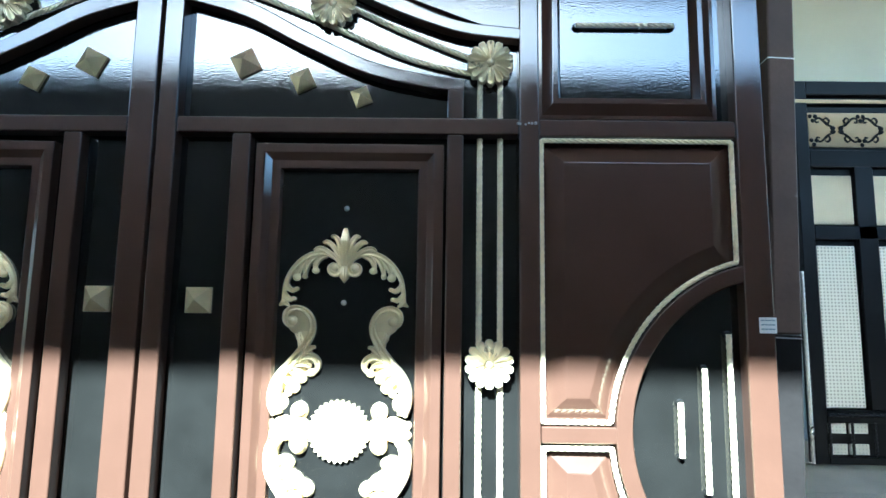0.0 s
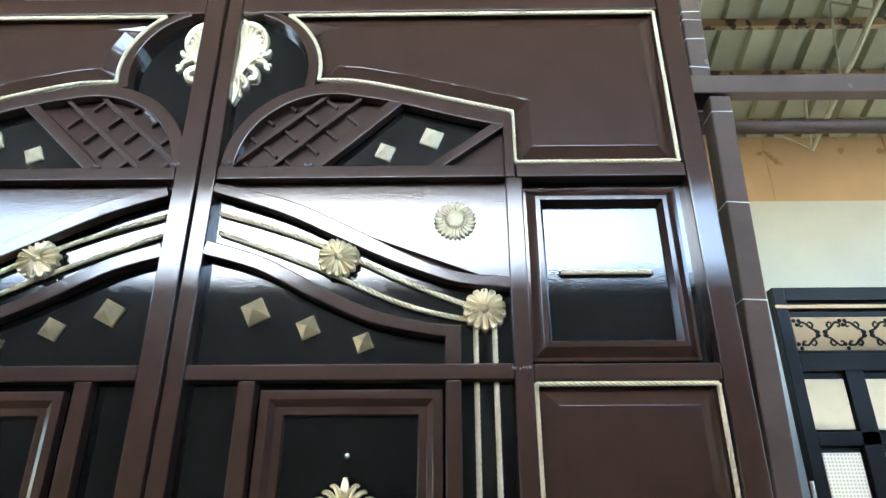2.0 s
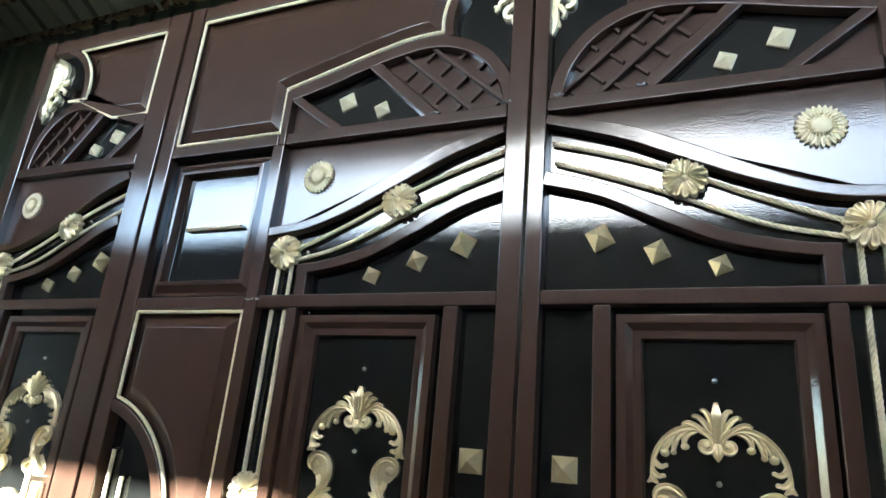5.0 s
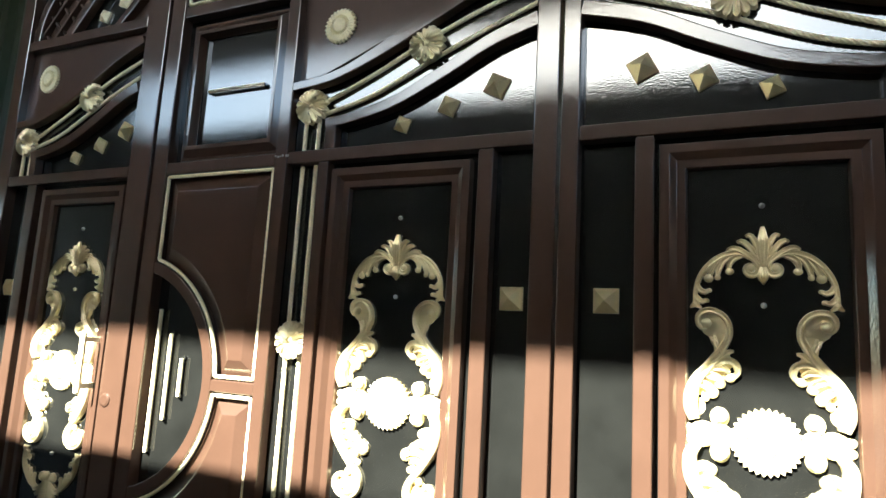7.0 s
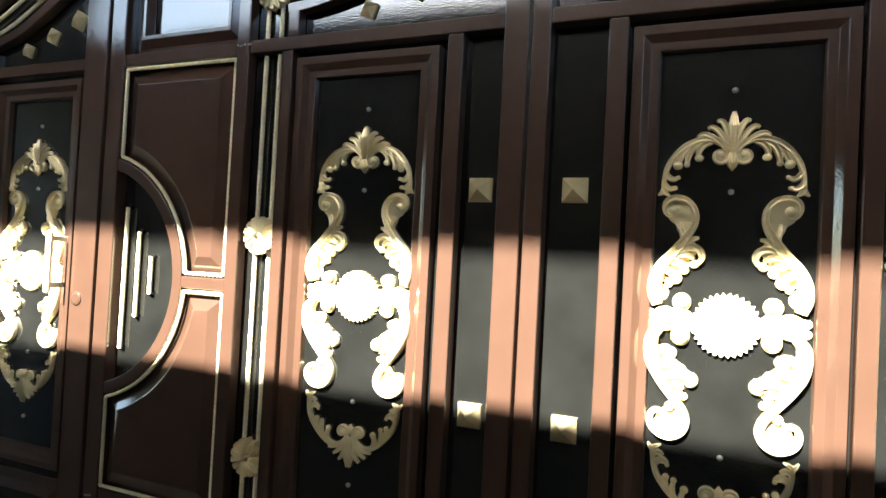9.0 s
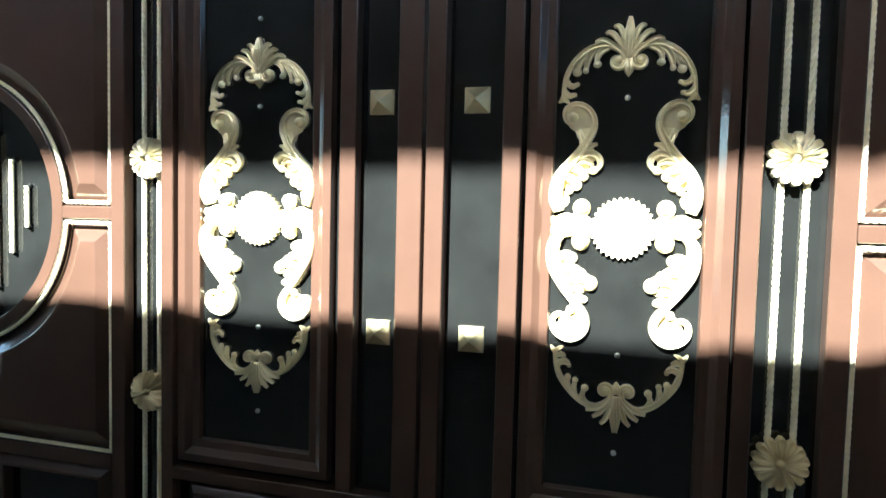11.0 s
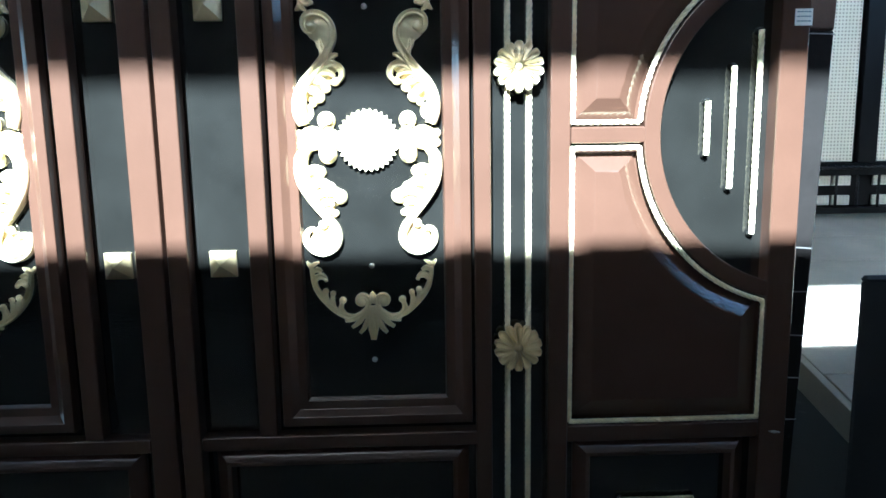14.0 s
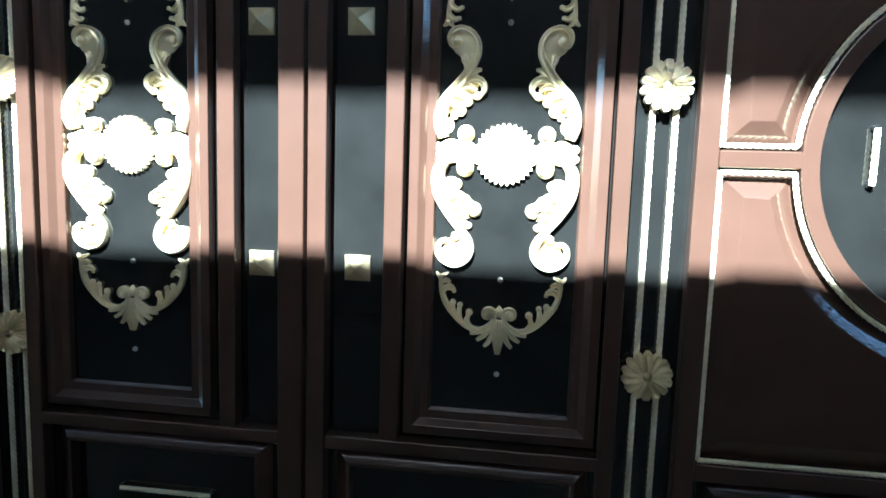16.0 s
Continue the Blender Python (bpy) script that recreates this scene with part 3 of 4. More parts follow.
def frieze(parent, u_in, u_out, stretch=1.0, far=0.965):
    """The band with the falling waves: u_in is the inner side where it is highest; flowers, suns and diamond studs."""
    def at(p):
        return [(far - (far - u) * stretch, v) for u, v in p]

    def clip(p):
        return [q for q in p if q[0] >= u_in - 0.004]
    upper = clip(spline(at([(0.0, 2.672), (0.05, 2.664), (0.28, 2.592), (0.463, 2.506), (0.637, 2.420), (0.80, 2.358), (0.967, 2.336)])))
    lower = clip(spline(at([(0.0, 2.468), (0.05, 2.457), (0.225, 2.402), (0.388, 2.317), (0.558, 2.239), (0.72, 2.200), (0.818, 2.190)])))
    part("wave_rail", ribbon(bmesh.new(), upper, lambda t: 0.036 + 0.016 * math.sin(math.pi * min(1, t * 1.3)), 0.006, T - 0.003), BROWN, parent, rounded=True)
    part("wave_rail", ribbon(bmesh.new(), lower, lambda t: 0.050 - 0.014 * t, 0.004, T - 0.003), BROWN, parent, rounded=True)
    side = [q[0] for q in at([(0.774, 0), (0.818, 0)])]
    bar("short_stile", side[0], side[1], 2.096, 2.186, 0.0, T - 0.004, BROWN, parent)
    # brown sheet over the upper wave
    outline = list(reversed([(u, v + 0.004) for u, v in upper])) + [(u_in - 0.001, 2.695), (far, 2.695)]
    part("brown_sheet", moulding(bmesh.new(), outline[::-1], [(0.0, 0.0), (0.0, 0.009)], True), BROWN, parent, rounded=True)
    end = far - (far - 0.862) * stretch
    step = 0.055 * min(1, stretch + 0.05)
    r1 = clip(spline(at([(0.0, 2.602), (0.067, 2.586), (0.283, 2.517), (0.465, 2.443), (0.638, 2.360), (0.803, 2.290), (0.862, 2.272)])))
    r2 = clip(spline(at([(0.0, 2.540), (0.077, 2.518), (0.363, 2.408), (0.639, 2.285), (0.802, 2.240), (0.862, 2.232)])))
    rope_line(parent, r1, 0.012, 0.0075)
    rope_line(parent, r2, 0.012, 0.0075)
    for k in (0, 1):
        rope_line(parent, [(end + step * k, 2.096), (end + step * k, 2.250)], 0.012, 0.0075)
    (ua, va), (um, vm), (us, vs) = at([(0.889, 2.258), (0.455, 2.425), (0.806, 2.552)])
    flower(parent, ua, va, 0.015)
    flower(parent, um, vm, 0.015)
    toothed_disc(parent, us, vs, 0.010, 0.066, 26, ROPE, "cream and gold sun rosette", 0.50, 0.20)
    for u, v, size, turn in ((0.215, 2.262, 0.066, 27), (0.375, 2.213, 0.056, 25), (0.538, 2.168, 0.048, 22)):
        q = 0.538 + (u - 0.538) if stretch == 1 else far - (far - u) * stretch
        stud(parent, q, v, 0.002, size, turn)


def lattice(parent, far=0.965, near=0.055):
    """The fan with crossed bars, the two slanting rails and the black field with studs between."""
    k = (far - near) / (0.965 - 0.055)

    def at(p):
        return [(near + (u - 0.055) * k, v) for u, v in p]
    # rounded brown rail over the fan, running out as a falling wave
    curve = at(arc(0.400, 2.725, 0.322, 0.315, 178, 92, 20) + spline([(0.400, 3.040), (0.460, 3.036), (0.610, 3.006), (0.800, 2.952), (0.900, 2.926), (0.972, 2.910)])[1:])
    part("fan_rail", ribbon(bmesh.new(), curve, lambda t: 0.046 + 0.008 * t, 0.004, T - 0.003), BROWN, parent, rounded=True)
    def top(u):
        return min(q[1] for q in curve if abs(q[0] - u) < 0.035 * max(1, k))
    # brown sheet behind the bars
    field = at([(0.085, 2.738), (0.365, 2.738), (0.620, 2.985), (0.560, 3.03), (0.460, 3.046), (0.340, 3.03), (0.220, 2.985), (0.130, 2.90)])
    part("brown_sheet", moulding(bmesh.new(), field, [(0.0, 0.0), (0.0, 0.006)], True), BROWN, parent, rounded=True)
    field = at([(0.750, 2.738), (0.968, 2.738), (0.968, 2.905)])
    part("brown_sheet", moulding(bmesh.new(), field, [(0.0, 0.0), (0.0, 0.006)], True), BROWN, parent, rounded=True)
    for a, b, wd in (((0.345, 2.728), (0.628, 2.996), 0.044), ((0.735, 2.728), (0.972, 2.905), 0.036)):
        part("slanting_rail", ribbon(bmesh.new(), at([a, b]), wd, 0.004, T - 0.005), BROWN, parent, rounded=True)
    for a, b in (((0.088, 2.752), (0.400, 3.036)), ((0.214, 2.742), (0.510, 3.020))):
        part("lattice_bar", ribbon(bmesh.new(), at([a, b]), 0.014, 0.004, 0.030, 0.002), SATIN, parent)
    for row, start in ((((0.242, 2.998), (0.171, 2.942), (0.127, 2.871)), 0), (((0.374, 3.012), (0.313, 2.945), (0.248, 2.885), (0.189, 2.821), (0.128, 2.762)), 1), (((0.454, 2.941), (0.388, 2.882), (0.327, 2.829), (0.262, 2.772)), 2)):
        for u, v in row:
            length = (0.046, 0.052, 0.046)[start]
            part("lattice_bar", ribbon(bmesh.new(), at([(u - 0.004, v + 0.004), (u + length * 0.74, v - length * 0.70)]), 0.012, 0.004, 0.020, 0.002), SATIN, parent)
    for u, v, size, turn in ((0.732, 2.860, 0.062, -22), (0.580, 2.808, 0.052, -22)):
        stud(parent, near + (u - 0.055) * k, v, 0.002, size, turn, ROPE)


def top_panel(parent, right=1.522, near=0.05, shoulder=1.000, k=1.0):
    """The raised brown panel under the top rail with its rope edge, and the round black field with the half shell."""
    bow = arc(near, 3.120, 0.300, 0.300, 54, -8, 18)
    wave = [(near + (u - 0.05) * k, v) for u, v in spline([(0.350, 3.080), (0.470, 3.074), (0.587, 3.050), (0.818, 2.990), (1.000, 2.942)])]
    low = [(shoulder, 2.748)] if shoulder < right else []
    right_low = 2.748 if low else wave[-1][1]
    outline = [(right, 3.366)] + [(bow[0][0] - 0.006, 3.366)] + bow[1:] + wave[1:-1] + [(min(shoulder, right), wave[-1][1])] + low + ([(right, right_low)] if low else [])
    part("raised_panel", moulding(bmesh.new(), outline, [(0.0, 0.0), (0.0, 0.012), (0.010, 0.012), (0.012, 0.013), (0.056, 0.0345), (0.061, 0.036)], True), BROWN, parent, rounded=True)
    rope_line(parent, outline + [outline[0]], 0.036)
    ring = arc(near, 3.120, 0.275, 0.275, 72, -14, 22)
    part("round_rail", ribbon(bmesh.new(), ring, 0.036, 0.0, T - 0.004), BROWN, parent, rounded=True)


def round_panels(parent):
    """Two raised panels hollowed by the round black field, its brown ring, rope edges and three pull bars."""
    cu, cv = 1.645, 1.285
    up = arc(cu, cv, 0.452, 0.452, 105.5, 176.5, 24)
    upper = [(1.524, 2.040), (1.024, 2.040), (1.024, 1.313), (up[-1][0], 1.313)] + up[::-1][1:]
    upper = upper[:-1] + [(1.524, up[0][1])]
    down = arc(cu, cv, 0.452, 0.452, 184.5, 257.0, 24)
    lower = [(1.024, 0.526), (1.534, 0.526), (1.534, down[-1][1])] + down[::-1][1:-1] + [(down[0][0], 1.249), (1.024, 1.249)]
    for outline in (upper, lower):
        part("raised_panel", moulding(bmesh.new(), outline, [(0.0, 0.0), (0.0, 0.012), (0.008, 0.012), (0.010, 0.013), (0.056, 0.0365), (0.061, 0.038)], True), BROWN, parent, rounded=True)
        rope_line(parent, outline + [outline[0]], 0.034)
    ring = [q for q in arc(cu, cv, 0.420, 0.420, 102, 260, 48)]
    part("round_rail", ribbon(bmesh.new(), ring, 0.044, 0.0, T - 0.003), BROWN, parent, rounded=True)
    bar("rail", 1.018, 1.226, 1.260, 1.303, 0.0, T - 0.006, BROWN, parent)
    for u, v0, v1 in ((1.374, 1.228, 1.363), (1.438, 1.141, 1.450), (1.503, 1.022, 1.537)):
        ob = part("pull_bar", rope(bmesh.new(), [(u, v0), (u, v1)], 0.015, 0.0072, 0.018), ROPE, parent, "upright twisted cream pull bar")
        for v in (v0, v1):
            bar("bracket", u - 0.009, u + 0.009, v - 0.009, v + 0.009, 0.0, 0.012, BLACK, ob)


def low_panel(parent, u0, u1):
    profile = [(0.0, 0.0), (0.0, 0.009), (0.004, 0.010), (0.032, 0.033), (0.040, 0.034), (0.044, 0.030), (0.046, 0.0)]
    part("moulding", moulding(bmesh.new(), rect(u0, u1, 0.112, 0.466), profile), BROWN, parent, rounded=True)
    middle, half = (u0 + u1) / 2, (u1 - u0) * 0.21 + 0.003
    rope_bar(parent, middle - half, middle + half, 0.286)


def weld(parent, u, v, length=0.03):
    bm = bmesh.new()
    for k in range(6):
        bead(bm, u + length * (k / 5 - 0.5) + random.uniform(-0.003, 0.003), v + random.uniform(-0.003, 0.003), T - 0.002, random.uniform(0.003, 0.0055))
    part("weld_bead", bm, WELD, parent, "bare bright weld spatter", True)


def leaf_of_gate(name, flip, inner0, inner1, dx, label):
    global FLIP, SHIFT
    FLIP, SHIFT = flip, 0.0
    gate = empty(name, 0.0, label, "gate", group="main gate leaves")
    bar("back_sheet", inner0 + 0.01, 1.600, 0.050, 3.440, -0.012, 0.0, BLACK, gate)
    # stiles and rails
    bar("stile", inner0, inner1, 0.03, 3.470, -0.03, T, BROWN, gate)
    bar("stile", 1.536, 1.610, 0.03, 3.450, -0.03, T, BROWN, gate)
    bar("top_rail", inner1, 1.536, 3.374, 3.450, -0.03, T - 0.002, BROWN, gate)
    bar("rail", inner1, 0.965, 2.690, 2.738, -0.02, T - 0.002, BROWN, gate)
    bar("rail", 1.000, 1.536, 2.690, 2.740, -0.02, T - 0.002, BROWN, gate)
    bar("rail", inner1, 0.965, 2.052, 2.098, -0.02, T - 0.002, BROWN, gate)
    bar("rail", 1.018, 1.536, 2.049, 2.096, -0.02, T - 0.002, BROWN, gate)
    bar("rail", inner1, 0.815, 0.470, 0.510, -0.02, T - 0.002, BROWN, gate)
    bar("rail", 1.018, 1.536, 0.470, 0.518, -0.02, T - 0.002, BROWN, gate)
    bar("bottom_rail", inner1, 1.536, 0.030, 0.108, -0.03, T - 0.002, BROWN, gate)
    bar("stile", 0.202, 0.252, 0.510, 2.052, 0.0, T - 0.001, BROWN, gate)
    bar("stile", 0.774 + dx, 0.818 + dx, 0.108, 2.052, 0.0, T - 0.001, BROWN, gate)
    bar("stile", 0.965, 1.018, 0.108, 2.690, 0.0, T, BROWN, gate)
    bar("stile", 0.965, 0.998, 2.690, 2.930, 0.0, T - 0.001, BROWN, gate)
    # studded black strip
    mid = (inner1 + 0.202) / 2
    for v in (1.607, 0.968):
        stud(gate, mid, v, 0.002, 0.068)
    # ornament panel
    door_panel(gate, 0.264 + dx, 0.766 + dx, 0.530, 2.028)
    cartouche(gate, 0.508 + dx, 0.002)
    # rope column with flowers
    for u in (0.862, 0.917):
        rope_line(gate, [(u, 0.108), (u, 2.050)], 0.012, 0.0075)
    flower(gate, 0.889, 1.452, 0.015)
    flower(gate, 0.889, 0.732, 0.015, mat=BRASS)
    low_panel(gate, max(inner1, 0.05) + 0.028, 0.756)
    low_panel(gate, 1.040, 1.512)
    round_panels(gate)
    frieze(gate, inner1, 0.965)
    # square panel of the frieze
    step = [(0.0, 0.0), (0.0, 0.012), (0.010, 0.013), (0.034, 0.033), (0.038, 0.035), (0.050, 0.035), (0.058, 0.008), (0.062, 0.003)]
    part("moulding", moulding(bmesh.new(), rect(1.020, 1.500, 2.108, 2.662), step), BROWN, gate, rounded=True)
    rope_bar(gate, 1.124, 1.391, 2.376)
    lattice(gate)
    top_panel(gate)
    half_shell(gate, 0.002)
    weld(gate, 0.985, 2.082, 0.05)
    weld(gate, 0.085, 2.745)
    weld(gate, 0.345, 2.742)
    weld(gate, 1.580, 0.486, 0.03)
    if flip > 0:
        label_sheet = bar("sticker", 1.568, 1.612, 1.540, 1.580, T, T + 0.001, PAPER, gate, "small white printed sticker", 0)
        for row in range(3):
            for k in range(4):
                bar("print_bar", 1.573 + k * 0.009, 1.580 + k * 0.009, 1.571 - row * 0.011, 1.574 - row * 0.011, T + 0.001, T + 0.0016, INK, label_sheet, "", 0)
    return gate


leaf_of_gate("gate_leaf", 1, -0.003, 0.050, 0.0, "tall brown and black steel gate leaf with gilded castings")
leaf_of_gate("gate_leaf", -1, 0.011, 0.083, 0.016, "tall brown and black steel gate leaf with gilded castings")


def side_door():
    """The single door beside the gate, in the same style."""
    global FLIP, SHIFT
    FLIP, SHIFT = -1, -1.545          # local u grows to the left of the door's inner apex
    door = empty("side_door", -2.1, "narrow brown and black steel door with gilded castings and lock", "door")
    bar("back_sheet", 0.09, 1.020, 0.05, 3.44, -0.012, 0.0, BLACK, door)
    bar("stile", 0.080, 0.200, 0.03, 3.45, -0.03, T, BROWN, door)
    bar("stile", 0.960, 1.035, 0.03, 3.45, -0.03, T, BROWN, door)
    bar("rail", 0.200, 0.960, 2.690, 2.738, -0.02, T - 0.002, BROWN, door)
    bar("rail", 0.200, 0.960, 2.052, 2.098, -0.02, T - 0.002, BROWN, door)
    bar("top_rail", 0.200, 0.960, 3.374, 3.45, -0.03, T - 0.002, BROWN, door)
    bar("rail", 0.200, 0.960, 0.470, 0.510, -0.02, T - 0.002, BROWN, door)
    bar("bottom_rail", 0.200, 0.960, 0.030, 0.108, -0.03, T - 0.002, BROWN, door)
    bar("stile", 0.755, 0.815, 0.510, 2.052, 0.0, T - 0.001, BROWN, door)
    door_panel(door, 0.222, 0.724, 0.530, 2.028)
    cartouche(door, 0.473, 0.002)
    for v in (1.607, 0.968):
        stud(door, 0.888, v, 0.002, 0.068)
    low_panel(door, 0.225, 0.935)
    frieze(door, 0.200, 0.960, 0.90, 0.955)
    # pull handle and lock
    bm = bmesh.new()
    block(bm, 0.250, 0.275, 1.205, 1.440, T + 0.035, T + 0.055, 0.006)
    block(bm, 0.255, 0.270, 1.225, 1.245, 0.02, T + 0.04, 0.002)
    block(bm, 0.255, 0.270, 1.400, 1.420, 0.02, T + 0.04, 0.002)
    part("pull_handle", bm, ROPE, door, "long cream pull handle")
    part("lock_cylinder", polar(bmesh.new(), 0.160, 1.190, T, lambda a: 0.026, lambda s, a: 0.006 if s < 0.8 else 0.003, 8, 24), BROWN, door, "round lock escutcheon", True)
    for v in (1.74, 0.96):
        bar("hinge", 1.035, 1.062, v - 0.05, v + 0.05, 0.0, 0.03, SILVER, door, "small bare steel hinge", 0.004)
    # the upper part faces the other way
    FLIP, SHIFT = 1, -2.555
    lattice(door, 0.800, 0.075)
    top_panel(door, 0.800, 0.075, 0.800, 0.55)
    half_shell(door, 0.002)
    FLIP, SHIFT = 1, 0.0
    return door


side_door()


# ---- setting ----
def plain(name, mat, boxes, label, category, kind="structure", edge=0.0):
    """World-space boxes (x0, x1, y0, y1, z0, z1) as one object."""
    bm = bmesh.new()
    for x0, x1, y0, y1, z0, z1 in boxes:
        block(bm, x0, x1, z0, z1, -y0, -y1, edge)
    return tagged(mesh_object(name, bm, mat), label, category, kind=kind)


plain("floor", CONCRETE, [(-14, 14, -9, 9, -0.2, 0.0)], "dusty grey concrete workshop floor", "floor")
plain("wall_south", SOUTH, [(-7.0, 9, -1.70, -1.60, 0, 3.70), (-9.2, -7.0, -1.75, -1.60, 0, 5.0)], "dark brown sheet wall facing the gate", "wall")
plain("wall_north", WHITE, [(-9, 12, 5.5, 5.65, 0, 4.55)], "off-white plastered back wall", "wall")
plain("wall_north_upper", BOARD, [(-9 + 1.22 * k, -9 + 1.22 * k + 1.212, 5.52 - 0.006 * (k % 2), 5.65, 4.535 + random.uniform(-0.03, 0.02), 5.30) for k in range(17)], "tan boarding under the roof", "wall")


def corrugated(name, mat, x0, x1, z_at, y0, y1, pitch, depth, label):
    """A ribbed sheet that follows z_at(y)."""
    bm, rows = bmesh.new(), []
    n = int((x1 - x0) / pitch)
    xs = []
    for i in range(n):
        a = x0 + i * pitch
        xs += [(a, 0), (a + pitch * 0.70, 0), (a + pitch * 0.76, depth), (a + pitch * 0.94, depth)]
    for y in (y0, y1):
        rows.append([bm.verts.new((x, y, z_at(y) + d)) for x, d in xs])
    for i in range(len(xs) - 1):
        bm.faces.new((rows[0][i], rows[0][i + 1], rows[1][i + 1], rows[1][i]))
    return tagged(mesh_object(name, bm, mat), label, "roof", kind="structure")


def main_roof(y):
    return 5.25 + (5.6 - y) * 0.45


corrugated("ceiling", ROOF, -9, 7.5, main_roof, 1.3, 6.0, 0.28, 0.075, "ribbed metal roof sheets over the workshop")
plain("ceiling_canopy", CANOPY, [(-12, 9, -2.60, 1.3, 4.934, 5.02)], "dark weathered sheet canopy over the alley", "roof")
# added out of view: keeps sun from entering above the canopy
plain("wall_sun_block", SOUTH, [(-12, 9, 1.22, 1.30, 5.02, 7.40)], "added sheet blocking sun between canopy and roof", "wall")
# unseen, added to cut light on the lower gate and east reflections
plain("wall_east_block", SOUTH, [(9.0, 9.1, -1.60, 2.4, 0, 4.934)], "added unseen grey sheet dimming the alley's east end", "wall")
# unseen, added to darken the left side; the opening lets mouldings reflect sky
plain("wall_west_block", DARK, [(-9.2, -9.0, 1.3, 6, 0, 7), (-9.2, -9.0, -0.2, 1.3, 0, 4.93), (-9.2, -9.0, -1.7, -0.2, 3.0, 4.93)], "added unseen dark sheets blocking light from the west", "wall")


def steel(name, mat, size, m, label, category, group="", edge=0.002, parent=None, kind=""):
    """A box beam of that size, its middle at the pose m."""
    bm = bmesh.new()
    bmesh.ops.create_cube(bm, size=1.0, matrix=Matrix.Diagonal((*size, 1)))
    if edge:
        bmesh.ops.bevel(bm, geom=list(bm.edges), offset=edge, segments=1, affect="EDGES")
    ob = mesh_object(name, bm, mat)
    ob.matrix_world = m
    if parent:
        ob.parent = parent
        ob.matrix_parent_inverse = parent.matrix_world.inverted()
    return tagged(ob, label, category, group, kind)


def rod(bm, a, b, r, sides=6):
    a, b = Vector(a), Vector(b)
    m = Matrix.Translation((a + b) / 2) @ (b - a).to_track_quat("Z", "Y").to_matrix().to_4x4()
    bmesh.ops.create_cone(bm, cap_ends=True, segments=sides, radius1=r, radius2=r, depth=(b - a).length, matrix=m)


# purlins under the roof sheets
for y in (5.32, 4.85, 4.40, 3.97, 3.54, 3.10, 2.66, 2.20):
    steel("purlin", PURLIN, (16.4, 0.05, 0.085), pose(-0.75, y, main_roof(y) - 0.047), "rusty mottled steel roof purlin", "purlin", "roof purlins")
# light trusses of thin rods
def truss(x0, lean, label):
    top = new("roof_truss")
    top.matrix_world = Matrix.Translation((x0, 3.2, 5.0))
    tagged(top, label, "truss", "roof trusses")
    def place(bm, name):
        for v in bm.verts:
            v.co -= Vector((x0, 3.2, 5.0))
        ob = mesh_object(name, bm, ROOF)
        ob.parent = top
        return ob
    n = 7
    for i in range(n):
        y0, y1 = 5.4 - i * 0.6, 5.4 - (i + 0.5) * 0.6
        z0, z1 = main_roof(y0) - 0.09, main_roof(y1) - 0.60
        bm = bmesh.new()
        rod(bm, (x0, y0, z0), (x0 + lean, y1, z1), 0.010)
        place(bm, "web_rod")
        bm = bmesh.new()
        rod(bm, (x0 + lean, y1, z1), (x0, y0 - 0.6, main_roof(y0 - 0.6) - 0.09), 0.010)
        place(bm, "web_rod")
    bm = bmesh.new()
    rod(bm, (x0 + lean, 5.1, main_roof(5.1) - 0.60), (x0 + lean, 1.5, main_roof(1.5) - 0.60), 0.022)
    place(bm, "bottom_chord")
for x in (-5.2, -2.9, -1.2, -0.3, 1.9, 3.3):
    truss(x, 0.10, "thin welded rod roof truss")

# leaning square post with taped joints, and the bars it carries
post = new("scaffold_post")
post.matrix_world = pose(0.838, 1.842, 0.0, 0, 1.95, 0)
tagged(post, "worn brown square steel post with scratch marks", "post")
steel("tube", POST, (0.072, 0.076, 1.49), post.matrix_world @ pose(0, 0, 2.285), "", "", parent=post, edge=0.004)
# tube below the joint; its missing shade is put into the colour
steel("lower_tube", SHADED_TUBE, (0.072, 0.076, 1.538), post.matrix_world @ pose(0, 0, 0.769), "grey-brown lower tube, colour darkened to stand for shade", "", parent=post, edge=0.004)
steel("upper_tube", POST, (0.070, 0.070, 2.4), post.matrix_world @ pose(-0.024, 0.055, 4.2), "", "", parent=post, edge=0.004)
for z, tilt in ((2.295, 1), (2.965, -2), (2.62, 2), (1.53, 0), (0.98, 3), (0.86, -2), (0.74, 2), (0.62, 1), (0.50, 0)):
    steel("tape_mark", PAPER if z > 1.6 else WELD, (0.0726, 0.0766, 0.0035), post.matrix_world @ pose(0, 0, z, 0, tilt, 0), "", "", parent=post, edge=0)
for z, tilt in ((3.20, 3), (3.33, -2), (3.42, 1), (3.46, -3)):
    steel("tape_mark", PAPER, (0.0706, 0.0706, 0.003), post.matrix_world @ pose(-0.024, 0.055, z, 0, tilt, 0), "", "", parent=post, edge=0)
steel("cross_bar", POST, (3.4, 0.05, 0.075), pose(2.46, 1.815, 3.068, 0, 0, 0), "worn brown steel bar across the post", "bar", "cross bars", 0.003)
bm = bmesh.new()
rod(bm, (0.72, 1.93, 2.985), (4.2, 1.93, 2.985), 0.026, 14)
tagged(mesh_object("pipe", bm, POST, True), "dull brown round pipe under the bar", "pipe", "cross bars")

